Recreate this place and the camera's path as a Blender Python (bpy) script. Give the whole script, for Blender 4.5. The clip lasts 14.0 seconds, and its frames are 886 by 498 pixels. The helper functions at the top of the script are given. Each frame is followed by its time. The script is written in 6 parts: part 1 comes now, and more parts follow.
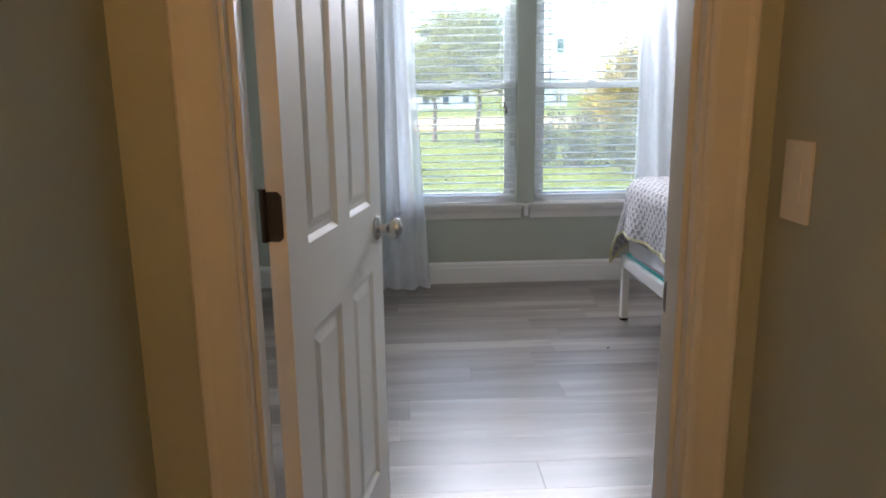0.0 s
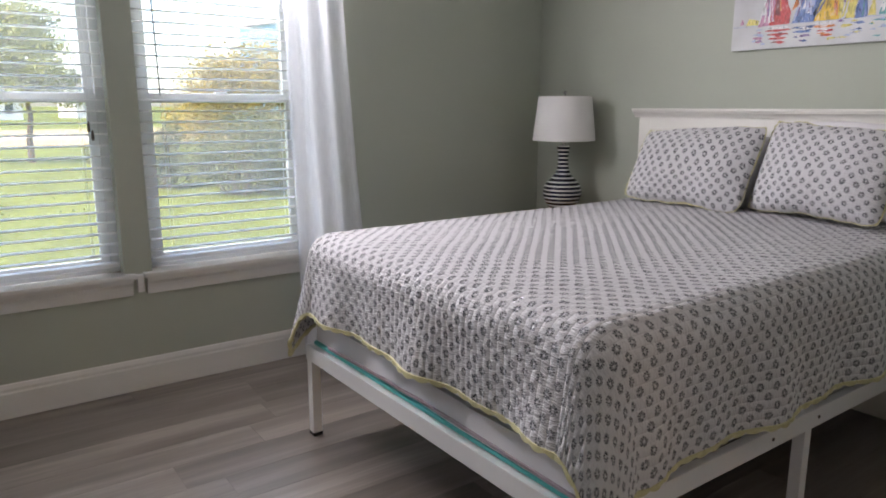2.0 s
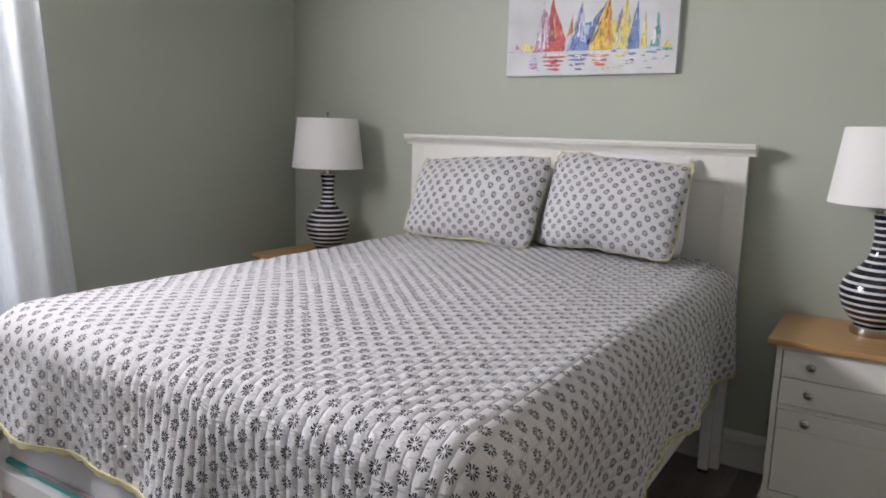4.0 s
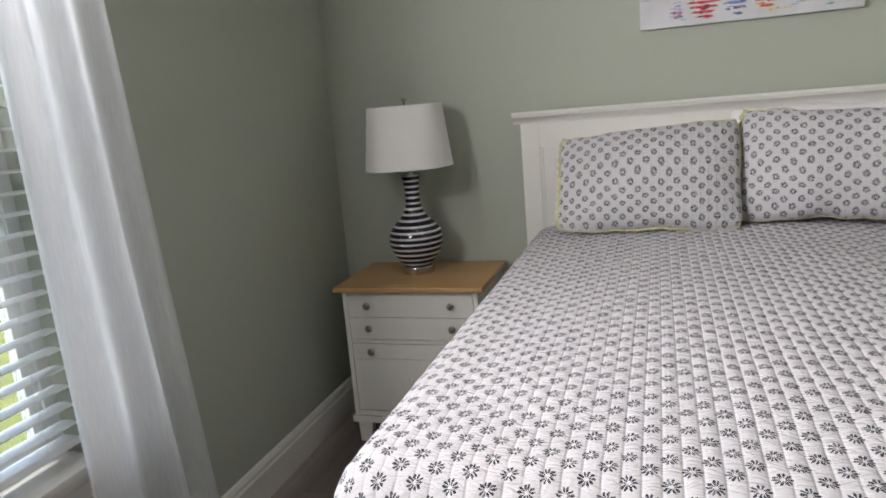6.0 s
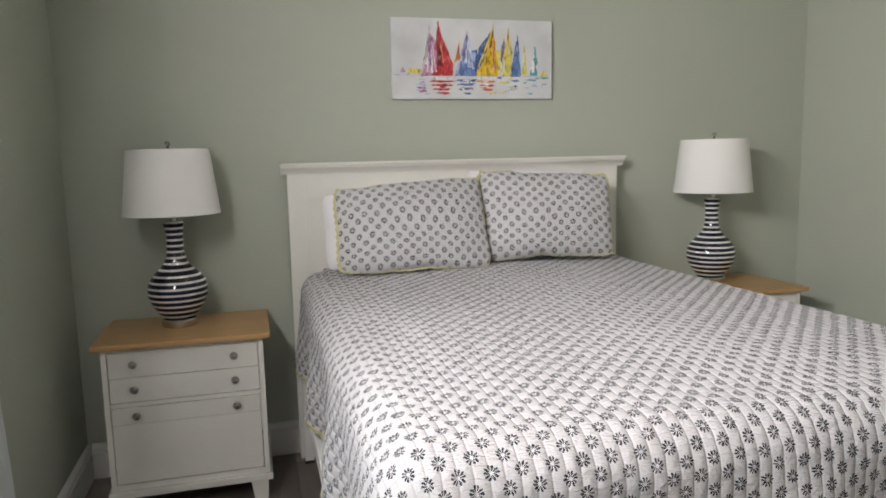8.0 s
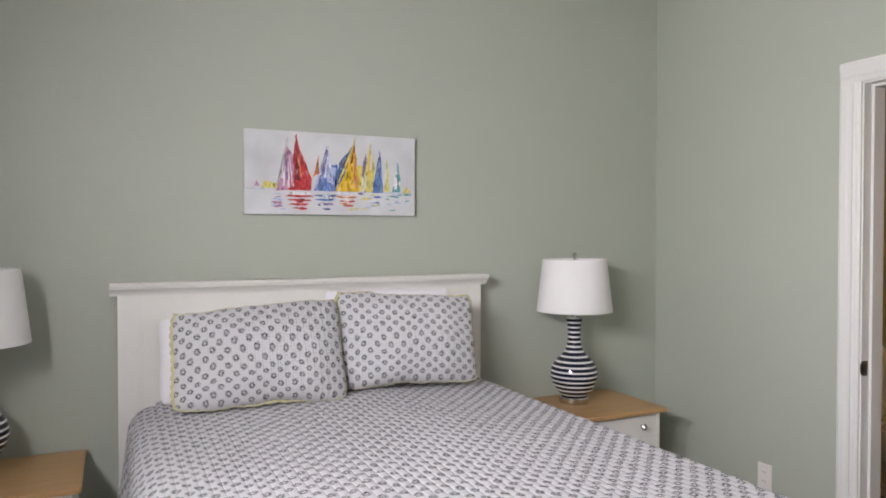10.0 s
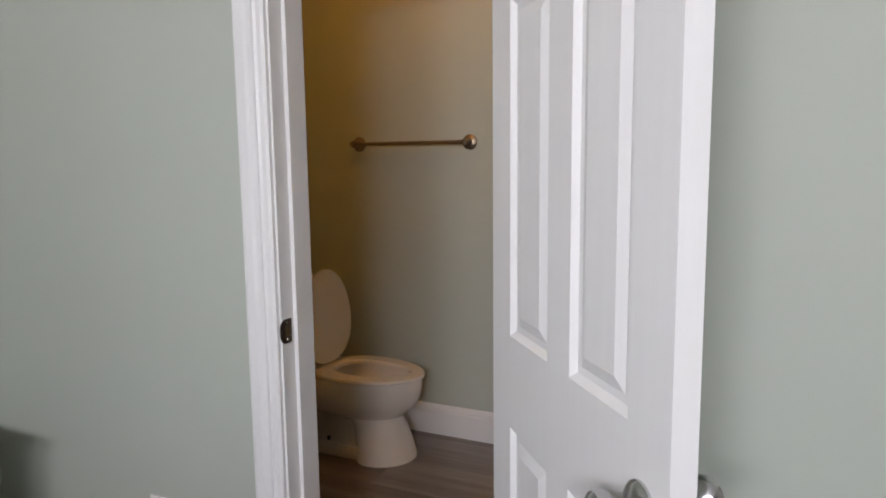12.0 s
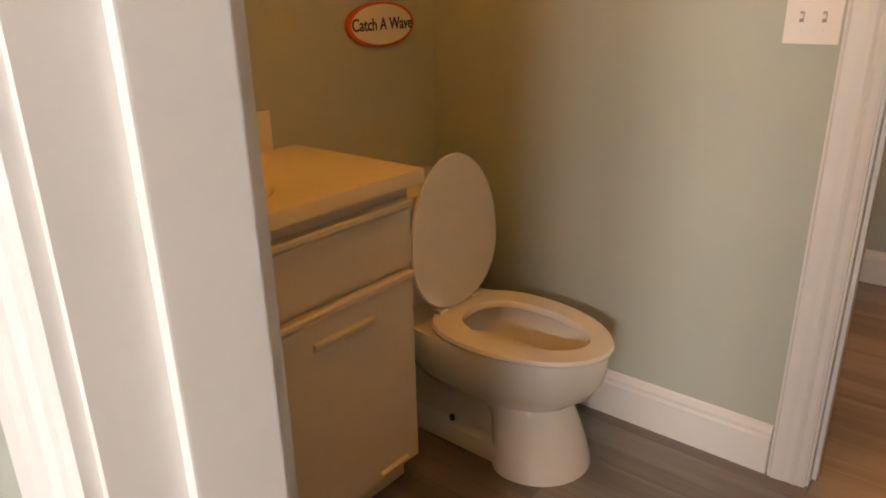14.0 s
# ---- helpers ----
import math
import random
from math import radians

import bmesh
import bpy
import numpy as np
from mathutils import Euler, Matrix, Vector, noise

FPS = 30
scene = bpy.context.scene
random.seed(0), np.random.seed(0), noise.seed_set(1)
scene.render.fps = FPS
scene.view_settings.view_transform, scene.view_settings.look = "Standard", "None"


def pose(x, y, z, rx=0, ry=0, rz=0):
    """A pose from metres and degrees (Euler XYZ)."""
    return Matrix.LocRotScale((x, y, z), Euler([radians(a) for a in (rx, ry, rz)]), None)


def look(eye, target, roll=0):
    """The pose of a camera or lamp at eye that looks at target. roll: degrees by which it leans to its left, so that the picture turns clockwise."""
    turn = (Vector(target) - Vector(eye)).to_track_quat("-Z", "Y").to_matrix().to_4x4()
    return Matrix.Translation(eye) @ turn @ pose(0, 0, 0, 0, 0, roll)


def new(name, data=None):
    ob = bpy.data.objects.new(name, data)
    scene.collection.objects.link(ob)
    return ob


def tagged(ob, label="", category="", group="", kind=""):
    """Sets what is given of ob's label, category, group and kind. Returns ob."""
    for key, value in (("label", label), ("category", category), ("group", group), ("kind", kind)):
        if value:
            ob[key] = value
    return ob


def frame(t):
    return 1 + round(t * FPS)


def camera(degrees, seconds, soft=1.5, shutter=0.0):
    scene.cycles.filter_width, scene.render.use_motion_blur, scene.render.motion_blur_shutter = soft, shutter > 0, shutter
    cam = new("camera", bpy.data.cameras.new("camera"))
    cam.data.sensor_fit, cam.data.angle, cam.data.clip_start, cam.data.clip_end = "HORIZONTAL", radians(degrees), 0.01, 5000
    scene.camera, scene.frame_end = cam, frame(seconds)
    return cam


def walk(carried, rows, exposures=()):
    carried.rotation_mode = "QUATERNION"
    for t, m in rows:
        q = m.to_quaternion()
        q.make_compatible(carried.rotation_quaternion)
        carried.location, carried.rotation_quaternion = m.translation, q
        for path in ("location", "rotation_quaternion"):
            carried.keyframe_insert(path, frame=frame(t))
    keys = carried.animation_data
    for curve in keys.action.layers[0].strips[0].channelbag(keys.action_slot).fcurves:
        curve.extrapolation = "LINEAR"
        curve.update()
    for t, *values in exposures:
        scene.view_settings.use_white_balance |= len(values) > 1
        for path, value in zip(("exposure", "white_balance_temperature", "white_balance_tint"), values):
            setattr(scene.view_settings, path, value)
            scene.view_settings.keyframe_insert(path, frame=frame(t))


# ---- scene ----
cam = camera(64.7, 14.0, soft=1.8)
PATH = [
    (0, (0.04, -0.067, 1.257), (0.119, 1.886, 0.833), -0.8),
    (0.5, (0.062, 0.367, 1.257), (0.294, 2.312, 0.85), -1.4),
    (1, (0.026, 0.804, 1.291), (0.49, 2.712, 0.908), -0.8),
    (1.5, (0.056, 1.117, 1.299), (0.827, 2.921, 0.913), -0.4),
    (2, (0.117, 1.302, 1.287), (1.259, 2.895, 0.887), 0.0),
    (2.5, (0.109, 1.336, 1.288), (1.504, 2.707, 0.87), 0.5),
    (2.6, (0.107, 1.342, 1.291), (1.534, 2.678, 0.867), 0.9),
    (5, (0.52, 2.389, 1.286), (2.284, 3.28, 0.974), -1.4),
    (5.5, (0.441, 2.775, 1.289), (2.257, 3.531, 0.929), -3.4),
    (6, (0.367, 3.217, 1.333), (2.232, 3.817, 0.929), -4.9),
    (6.5, (0.25, 3.434, 1.291), (2.175, 3.834, 0.92), -4.7),
    (7, (0.276, 3.69, 1.3), (2.24, 3.75, 0.929), -3.2),
    (7.5, (0.272, 3.8, 1.288), (2.221, 3.5, 0.952), -1.6),
    (8, (0.181, 3.885, 1.296), (2.095, 3.37, 1.03), -1.3),
    (10.5, (0.456, 3.633, 1.467), (2.167, 2.598, 1.509), -1.0),
    (11, (0.687, 3.267, 1.4), (2.108, 1.859, 1.382), -2.3),
    (11.5, (0.895, 2.839, 1.372), (1.926, 1.129, 1.244), -2.3),
    (12, (1.035, 2.422, 1.344), (1.894, 0.635, 1.082), -0.7),
    (12.5, (1.268, 2.052, 1.322), (2.114, 0.27, 0.989), 0.4),
    (13, (1.497, 1.687, 1.307), (2.495, 0.012, 0.863), 0.4),
    (13.5, (1.681, 1.411, 1.266), (2.796, -0.14, 0.674), -0.1),
    (14, (1.734, 1.254, 1.26), (2.931, -0.188, 0.561), -1.1),
]
walk(cam, [(t, look(eye, target, roll)) for t, eye, target, roll in PATH], exposures=[(0.0, 3.57, 5950, 12), (1.0, 3.47, 6400, 16), (1.5, 3.33, 6530, 16), (2.6, 3.41, 6530, 16), (4.8, 3.55, 6450, 12), (5.5, 3.41, 6550, 11), (6.0, 3.26, 6700, 11), (7.0, 3.15, 6700, 10), (8.0, 3.32, 6900, 9), (10.5, 3.55, 6400, 15), (12.0, 3.49, 6200, 15), (13.0, 3.7, 6390, 14), (13.5, 3.98, 6810, 15), (14.0, 4.29, 7500, 18)])

SKY_STRENGTH, SUN_STRENGTH = 0.15, 1.3
WINDOW_WATTS, HALL_WATTS, CORRIDOR_WATTS, FAR_WATTS, BATH_WATTS = 2.8, 2.2, 0.6, 2.6, 0.90

# ---- world, sun and large lights ----
world = bpy.data.worlds.new("sky")
scene.world = world
world.use_nodes = True
wn = world.node_tree.nodes
sky = wn.new("ShaderNodeTexSky")
sky.sky_type, sky.sun_disc = "NISHITA", False
SUN_EL, SUN_AZ = 50.0, 257.0
sky.sun_elevation, sky.sun_rotation = radians(SUN_EL), radians(SUN_AZ)
sky.dust_density, sky.air_density = 2.5, 1.0
world.node_tree.links.new(sky.outputs[0], wn["Background"].inputs[0])
wn["Background"].inputs[1].default_value = SKY_STRENGTH

sun = new("sun", bpy.data.lights.new("sun", "SUN"))
sun.data.energy, sun.data.angle, sun.data.color = SUN_STRENGTH, radians(0.5), (1.0, 0.95, 0.87)
az, el = radians(SUN_AZ), radians(SUN_EL)
toward = Vector((math.sin(az) * math.cos(el), math.cos(az) * math.cos(el), math.sin(el)))
sun.matrix_world = look(toward * 30, (0, 0, 0))


def area_light(name, eye, target, sx, sy, watts, color):
    data = bpy.data.lights.new(name, "AREA")
    data.shape, data.size, data.size_y, data.energy, data.color = "RECTANGLE", sx, sy, watts, color
    data.spread = radians(150)
    ob = new(name, data)
    ob.matrix_world = look(eye, target)
    return ob


def bulb(name, at, watts, color, radius=0.05):
    data = bpy.data.lights.new(name, "POINT")
    data.energy, data.color, data.shadow_soft_size = watts, color, radius
    ob = new(name, data)
    ob.location = at
    return ob


WARM = (1.0, 0.46, 0.17)
# added lamps in the heads of the two windows, standing in for sky light
for wx in (0.40, 1.165):
    area_light("sky_fill_lamp", (wx, 4.575, 1.99), (wx + 0.9, 1.0, 1.05), 0.58, 0.20, WINDOW_WATTS, (1.0, 0.965, 0.985))
# added lamps outside, above the view, that brighten the blind slats
for wx in (0.335, 1.245):
    area_light("sky_fill_lamp", (wx, 5.25, 2.75), (wx, 4.62, 1.15), 0.80, 0.50, 2.4, (1.0, 0.97, 0.92))
# added upright strip lamps that backlight the gathered curtains from behind
for wx, watts in ((-0.02, 0.06), (1.618, 0.05)):
    area_light("sky_fill_lamp", (wx, 4.578, 1.30), (wx, 1.0, 1.30), 0.05, 1.40, watts, (0.96, 0.96, 1.0))
# ceiling bulbs of the hall, the corridor, the far room and the bathroom
bulb("hall_bulb", (-0.30, -0.95, 2.52), HALL_WATTS, (1.0, 0.46, 0.13))
bulb("corridor_bulb", (2.6, -1.2, 2.50), CORRIDOR_WATTS, WARM)
bulb("far_room_bulb", (1.35, -3.1, 2.45), FAR_WATTS, WARM)
bulb("bath_bulb", (2.35, 0.42, 2.55), BATH_WATTS, (1.0, 0.43, 0.06))

# ---- materials ----


def material(name, color, rough=0.6, metal=0.0, var=0.08, scale=6.0, fine=120.0, bump=0.05, rand=0.0, spec=0.5, coat=0.0, stretch=(1, 1, 1)):
    """Base colour that drifts at two scales, with fine relief. rand: how far alike pieces differ."""
    m = bpy.data.materials.new(name)
    m.use_nodes = True
    nt = m.node_tree
    n, link = nt.nodes, nt.links.new
    b = n["Principled BSDF"]
    b.inputs["Roughness"].default_value, b.inputs["Metallic"].default_value = rough, metal
    b.inputs["Specular IOR Level"].default_value, b.inputs["Coat Weight"].default_value = spec, coat
    tc = n.new("ShaderNodeTexCoord")
    mp = n.new("ShaderNodeMapping")
    mp.inputs["Scale"].default_value = stretch
    link(tc.outputs["Object"], mp.inputs[0])
    big, small = n.new("ShaderNodeTexNoise"), n.new("ShaderNodeTexNoise")
    big.inputs["Scale"].default_value, small.inputs["Scale"].default_value = scale, fine
    big.inputs["Detail"].default_value, small.inputs["Detail"].default_value = 4, 3
    link(mp.outputs[0], big.inputs["Vector"])
    link(mp.outputs[0], small.inputs["Vector"])
    add = n.new("ShaderNodeMath")
    add.operation = "MULTIPLY_ADD"
    link(small.outputs[0], add.inputs[0])
    add.inputs[1].default_value = 0.5
    link(big.outputs[0], add.inputs[2])
    hsv = n.new("ShaderNodeHueSaturation")
    hsv.inputs["Color"].default_value = (*color, 1)
    rng = n.new("ShaderNodeMapRange")
    rng.inputs["From Min"].default_value, rng.inputs["From Max"].default_value = 0.4, 1.1
    rng.inputs["To Min"].default_value, rng.inputs["To Max"].default_value = 1 - var, 1 + var
    link(add.outputs[0], rng.inputs["Value"])
    out = rng.outputs[0]
    if rand:
        oi = n.new("ShaderNodeObjectInfo")
        r2 = n.new("ShaderNodeMapRange")
        r2.inputs["To Min"].default_value, r2.inputs["To Max"].default_value = 1 - rand, 1 + rand
        link(oi.outputs["Random"], r2.inputs["Value"])
        mul = n.new("ShaderNodeMath")
        mul.operation = "MULTIPLY"
        link(out, mul.inputs[0])
        link(r2.outputs[0], mul.inputs[1])
        out = mul.outputs[0]
    link(out, hsv.inputs["Value"])
    link(hsv.outputs[0], b.inputs["Base Color"])
    if bump:
        bp = n.new("ShaderNodeBump")
        bp.inputs["Strength"].default_value, bp.inputs["Distance"].default_value = bump, 0.004
        link(add.outputs[0], bp.inputs["Height"])
        link(bp.outputs[0], b.inputs["Normal"])
    return m


def plank_material():
    """Grey-brown vinyl plank with long dark grain, each plank a little different."""
    m = material("vinyl_plank", (0.150, 0.122, 0.106), rough=0.34, var=0.0, bump=0.0, spec=1.0)
    nt = m.node_tree
    n, link = nt.nodes, nt.links.new
    b = n["Principled BSDF"]
    tc, oi = n.new("ShaderNodeTexCoord"), n.new("ShaderNodeObjectInfo")
    off = n.new("ShaderNodeVectorMath")
    off.operation = "MULTIPLY_ADD"
    comb = n.new("ShaderNodeCombineXYZ")
    for i in (0, 1, 2):
        link(oi.outputs["Random"], comb.inputs[i])
    link(comb.outputs[0], off.inputs[0])
    off.inputs[1].default_value = (37, 53, 11)
    link(tc.outputs["Object"], off.inputs[2])
    mp = n.new("ShaderNodeMapping")
    mp.inputs["Scale"].default_value = (0.42, 5.0, 1.0)
    link(off.outputs[0], mp.inputs[0])
    grain, broad = n.new("ShaderNodeTexNoise"), n.new("ShaderNodeTexNoise")
    grain.inputs["Scale"].default_value, grain.inputs["Detail"].default_value, grain.inputs["Distortion"].default_value = 4.2, 5, 0.35
    broad.inputs["Scale"].default_value, broad.inputs["Detail"].default_value = 1.6, 3
    link(mp.outputs[0], grain.inputs["Vector"])
    link(mp.outputs[0], broad.inputs["Vector"])
    mixv = n.new("ShaderNodeMath")
    mixv.operation = "MULTIPLY_ADD"
    link(grain.outputs[0], mixv.inputs[0])
    mixv.inputs[1].default_value = 0.36
    link(broad.outputs[0], mixv.inputs[2])
    rnd = n.new("ShaderNodeMath")
    rnd.operation = "MULTIPLY_ADD"
    link(oi.outputs["Random"], rnd.inputs[0])
    rnd.inputs[1].default_value = 0.27
    link(mixv.outputs[0], rnd.inputs[2])
    ramp = n.new("ShaderNodeValToRGB")
    ramp.color_ramp.elements[0].position, ramp.color_ramp.elements[0].color = 0.58, (0.098, 0.080, 0.069, 1)
    ramp.color_ramp.elements[1].position, ramp.color_ramp.elements[1].color = 1.04, (0.248, 0.212, 0.186, 1)
    mid = ramp.color_ramp.elements.new(0.86)
    mid.color = (0.172, 0.145, 0.127, 1)
    sc = n.new("ShaderNodeMath")
    sc.operation = "MULTIPLY"
    sc.inputs[1].default_value = 1.01
    link(rnd.outputs[0], sc.inputs[0])
    link(sc.outputs[0], ramp.inputs[0])
    # fine embossed pores along the plank
    mp2, pore = n.new("ShaderNodeMapping"), n.new("ShaderNodeTexNoise")
    mp2.inputs["Scale"].default_value = (2.2, 46.0, 1.0)
    link(off.outputs[0], mp2.inputs[0])
    link(mp2.outputs[0], pore.inputs["Vector"])
    pore.inputs["Scale"].default_value, pore.inputs["Detail"].default_value, pore.inputs["Distortion"].default_value = 2.4, 5, 0.6
    tone, hue = n.new("ShaderNodeMapRange"), n.new("ShaderNodeHueSaturation")
    tone.inputs["From Min"].default_value, tone.inputs["From Max"].default_value = 0.3, 0.7
    tone.inputs["To Min"].default_value, tone.inputs["To Max"].default_value = 0.84, 1.16
    link(pore.outputs[0], tone.inputs["Value"])
    link(tone.outputs[0], hue.inputs["Value"])
    link(ramp.outputs[0], hue.inputs["Color"])
    link(hue.outputs[0], b.inputs["Base Color"])
    rr = n.new("ShaderNodeMapRange")
    rr.inputs["To Min"].default_value, rr.inputs["To Max"].default_value = 0.25, 0.46
    link(pore.outputs[0], rr.inputs["Value"])
    link(rr.outputs[0], b.inputs["Roughness"])
    bp = n.new("ShaderNodeBump")
    bp.inputs["Strength"].default_value, bp.inputs["Distance"].default_value = 0.11, 0.0012
    link(pore.outputs[0], bp.inputs["Height"])
    link(bp.outputs[0], b.inputs["Normal"])
    return m


def math_node(nt, op, a, b=None, c=None):
    node = nt.nodes.new("ShaderNodeMath")
    node.operation = op
    for i, v in enumerate((a, b, c)):
        if v is None:
            continue
        if isinstance(v, (int, float)):
            node.inputs[i].default_value = v
        else:
            nt.links.new(v, node.inputs[i])
    return node.outputs[0]


def print_material(name, pitch, radius, chan=0.0, along=1):
    """White quilted cotton with a block print: small ragged wreaths with five forked petals on a half-drop grid, in the cloth's own metres.
    chan: width of a quilting channel, counted along the cloth's axis 0 or 1."""
    m = material(name, (0.570, 0.564, 0.584), rough=0.9, var=0.03, scale=9, fine=500, bump=0.15, spec=0.2)
    nt = m.node_tree
    n, link = nt.nodes, nt.links.new
    b = n["Principled BSDF"]
    uv = n.new("ShaderNodeUVMap")
    uv.uv_map = "cloth"
    sep, wsep, rsep = n.new("ShaderNodeSeparateXYZ"), n.new("ShaderNodeSeparateColor"), n.new("ShaderNodeSeparateColor")
    wob, rag, fade = (n.new("ShaderNodeTexNoise") for _ in range(3))
    wob.inputs["Scale"].default_value = 14.0
    rag.inputs["Scale"].default_value, rag.inputs["Detail"].default_value = 210.0, 2
    fade.inputs["Scale"].default_value, fade.inputs["Detail"].default_value = 60.0, 3
    for node in (wob, rag, fade, sep):
        link(uv.outputs[0], node.inputs[0] if node is sep else node.inputs["Vector"])
    link(wob.outputs["Color"], wsep.inputs[0])
    link(rag.outputs["Color"], rsep.inputs[0])
    u = math_node(nt, "MULTIPLY_ADD", wsep.outputs[0], 0.012, sep.outputs[0])
    v = math_node(nt, "MULTIPLY_ADD", wsep.outputs[1], 0.012, sep.outputs[1])
    u = math_node(nt, "MULTIPLY_ADD", rsep.outputs[0], 0.0050, u)
    v = math_node(nt, "MULTIPLY_ADD", rsep.outputs[1], 0.0050, v)
    ink = None
    for du, dv in ((0, 0), (0.5, 0.5)):
        pu = math_node(nt, "MULTIPLY_ADD", u, 1 / pitch, du)
        pv = math_node(nt, "MULTIPLY_ADD", v, 1 / pitch, dv)
        fu = math_node(nt, "SUBTRACT", pu, math_node(nt, "ROUND", pu))
        fv = math_node(nt, "SUBTRACT", pv, math_node(nt, "ROUND", pv))
        fu, fv = math_node(nt, "MULTIPLY", fu, pitch), math_node(nt, "MULTIPLY", fv, pitch)
        r = math_node(nt, "SQRT", math_node(nt, "ADD", math_node(nt, "MULTIPLY", fu, fu), math_node(nt, "MULTIPLY", fv, fv)))
        ang = math_node(nt, "ARCTAN2", fv, fu)
        five = math_node(nt, "COSINE", math_node(nt, "MULTIPLY", ang, 5.0))
        ten = math_node(nt, "COSINE", math_node(nt, "MULTIPLY_ADD", ang, 10.0, math.pi))
        # five pairs of short strokes, split down the middle, round a small open eye
        reach = math_node(nt, "MULTIPLY_ADD", five, radius * 0.10, radius * 0.80)
        reach = math_node(nt, "MULTIPLY_ADD", ten, radius * 0.14, reach)
        inside = math_node(nt, "LESS_THAN", r, reach)
        beyond = math_node(nt, "GREATER_THAN", r, radius * 0.24)
        narrow = math_node(nt, "MULTIPLY_ADD", r, -0.50 / radius, -0.22)
        gap = math_node(nt, "GREATER_THAN", ten, narrow)
        one = math_node(nt, "MULTIPLY", math_node(nt, "MULTIPLY", inside, beyond), gap)
        ink = one if ink is None else math_node(nt, "MAXIMUM", ink, one)
    worn = math_node(nt, "MULTIPLY", ink, math_node(nt, "MINIMUM", math_node(nt, "MULTIPLY_ADD", fade.outputs[0], 2.6, -0.05), 1.0))
    mix = n.new("ShaderNodeMix")
    mix.data_type = "RGBA"
    old = b.inputs["Base Color"].links[0].from_socket
    link(worn, mix.inputs["Factor"])
    link(old, mix.inputs["A"])
    mix.inputs["B"].default_value = (0.034, 0.036, 0.045, 1)
    link(mix.outputs["Result"], b.inputs["Base Color"])
    if chan:
        # stitched seams and the fine puckers between them
        seam = math_node(nt, "ABSOLUTE", math_node(nt, "SINE", math_node(nt, "MULTIPLY", sep.outputs[along], math.pi / chan)))
        seam = math_node(nt, "MINIMUM", math_node(nt, "MULTIPLY", seam, 2.4), 1.0)
        pk, mp = n.new("ShaderNodeTexNoise"), n.new("ShaderNodeMapping")
        mp.inputs["Scale"].default_value = (92.0, 30.0, 1.0) if along else (30.0, 92.0, 1.0)
        link(uv.outputs[0], mp.inputs[0])
        link(mp.outputs[0], pk.inputs["Vector"])
        pk.inputs["Scale"].default_value, pk.inputs["Detail"].default_value, pk.inputs["Distortion"].default_value = 1.0, 4, 1.2
        crease = n.new("ShaderNodeBump")
        crease.inputs["Strength"].default_value, crease.inputs["Distance"].default_value = 0.62, 0.0050
        link(math_node(nt, "MULTIPLY_ADD", pk.outputs[0], 2.4, math_node(nt, "MULTIPLY", seam, 0.55)), crease.inputs["Height"])
        link(b.inputs["Normal"].links[0].from_socket, crease.inputs["Normal"])
        link(crease.outputs[0], b.inputs["Normal"])
    return m


def stripe_material():
    """Glazed ceramic, dark rings round a white body."""
    m = material("striped_ceramic", (0.75, 0.74, 0.73), rough=0.12, var=0.03, bump=0.02, spec=0.6)
    nt = m.node_tree
    n, link = nt.nodes, nt.links.new
    b = n["Principled BSDF"]
    tc, sep = n.new("ShaderNodeTexCoord"), n.new("ShaderNodeSeparateXYZ")
    link(tc.outputs["Object"], sep.inputs[0])
    wave = math_node(nt, "FRACT", math_node(nt, "MULTIPLY_ADD", sep.outputs[2], 1 / 0.0225, 0.2))
    dark = math_node(nt, "LESS_THAN", wave, 0.66)
    mix = n.new("ShaderNodeMix")
    mix.data_type = "RGBA"
    link(dark, mix.inputs["Factor"])
    mix.inputs["A"].default_value, mix.inputs["B"].default_value = (0.72, 0.71, 0.70, 1), (0.012, 0.014, 0.030, 1)
    link(mix.outputs["Result"], b.inputs["Base Color"])
    return m


def sheer_material():
    """Thin white voile: part see-through, part glowing with the light behind it."""
    m = bpy.data.materials.new("white_voile")
    m.use_nodes = True
    nt = m.node_tree
    n, link = nt.nodes, nt.links.new
    n.remove(n["Principled BSDF"])
    diff, tl, tp = n.new("ShaderNodeBsdfDiffuse"), n.new("ShaderNodeBsdfTranslucent"), n.new("ShaderNodeBsdfTransparent")
    diff.inputs[0].default_value, tl.inputs[0].default_value = (0.91, 0.92, 0.96, 1), (0.92, 0.93, 0.99, 1)
    m1, m2 = n.new("ShaderNodeMixShader"), n.new("ShaderNodeMixShader")
    m1.inputs[0].default_value = 0.62
    link(diff.outputs[0], m1.inputs[1])
    link(tl.outputs[0], m1.inputs[2])
    weave = n.new("ShaderNodeTexNoise")
    weave.inputs["Scale"].default_value = 40
    rng = n.new("ShaderNodeMapRange")
    rng.inputs["To Min"].default_value, rng.inputs["To Max"].default_value = 0.66, 0.86
    link(weave.outputs[0], rng.inputs["Value"])
    link(rng.outputs[0], m2.inputs[0])
    link(tp.outputs[0], m2.inputs[1])
    link(m1.outputs[0], m2.inputs[2])
    link(m2.outputs[0], n["Material Output"].inputs[0])
    return m


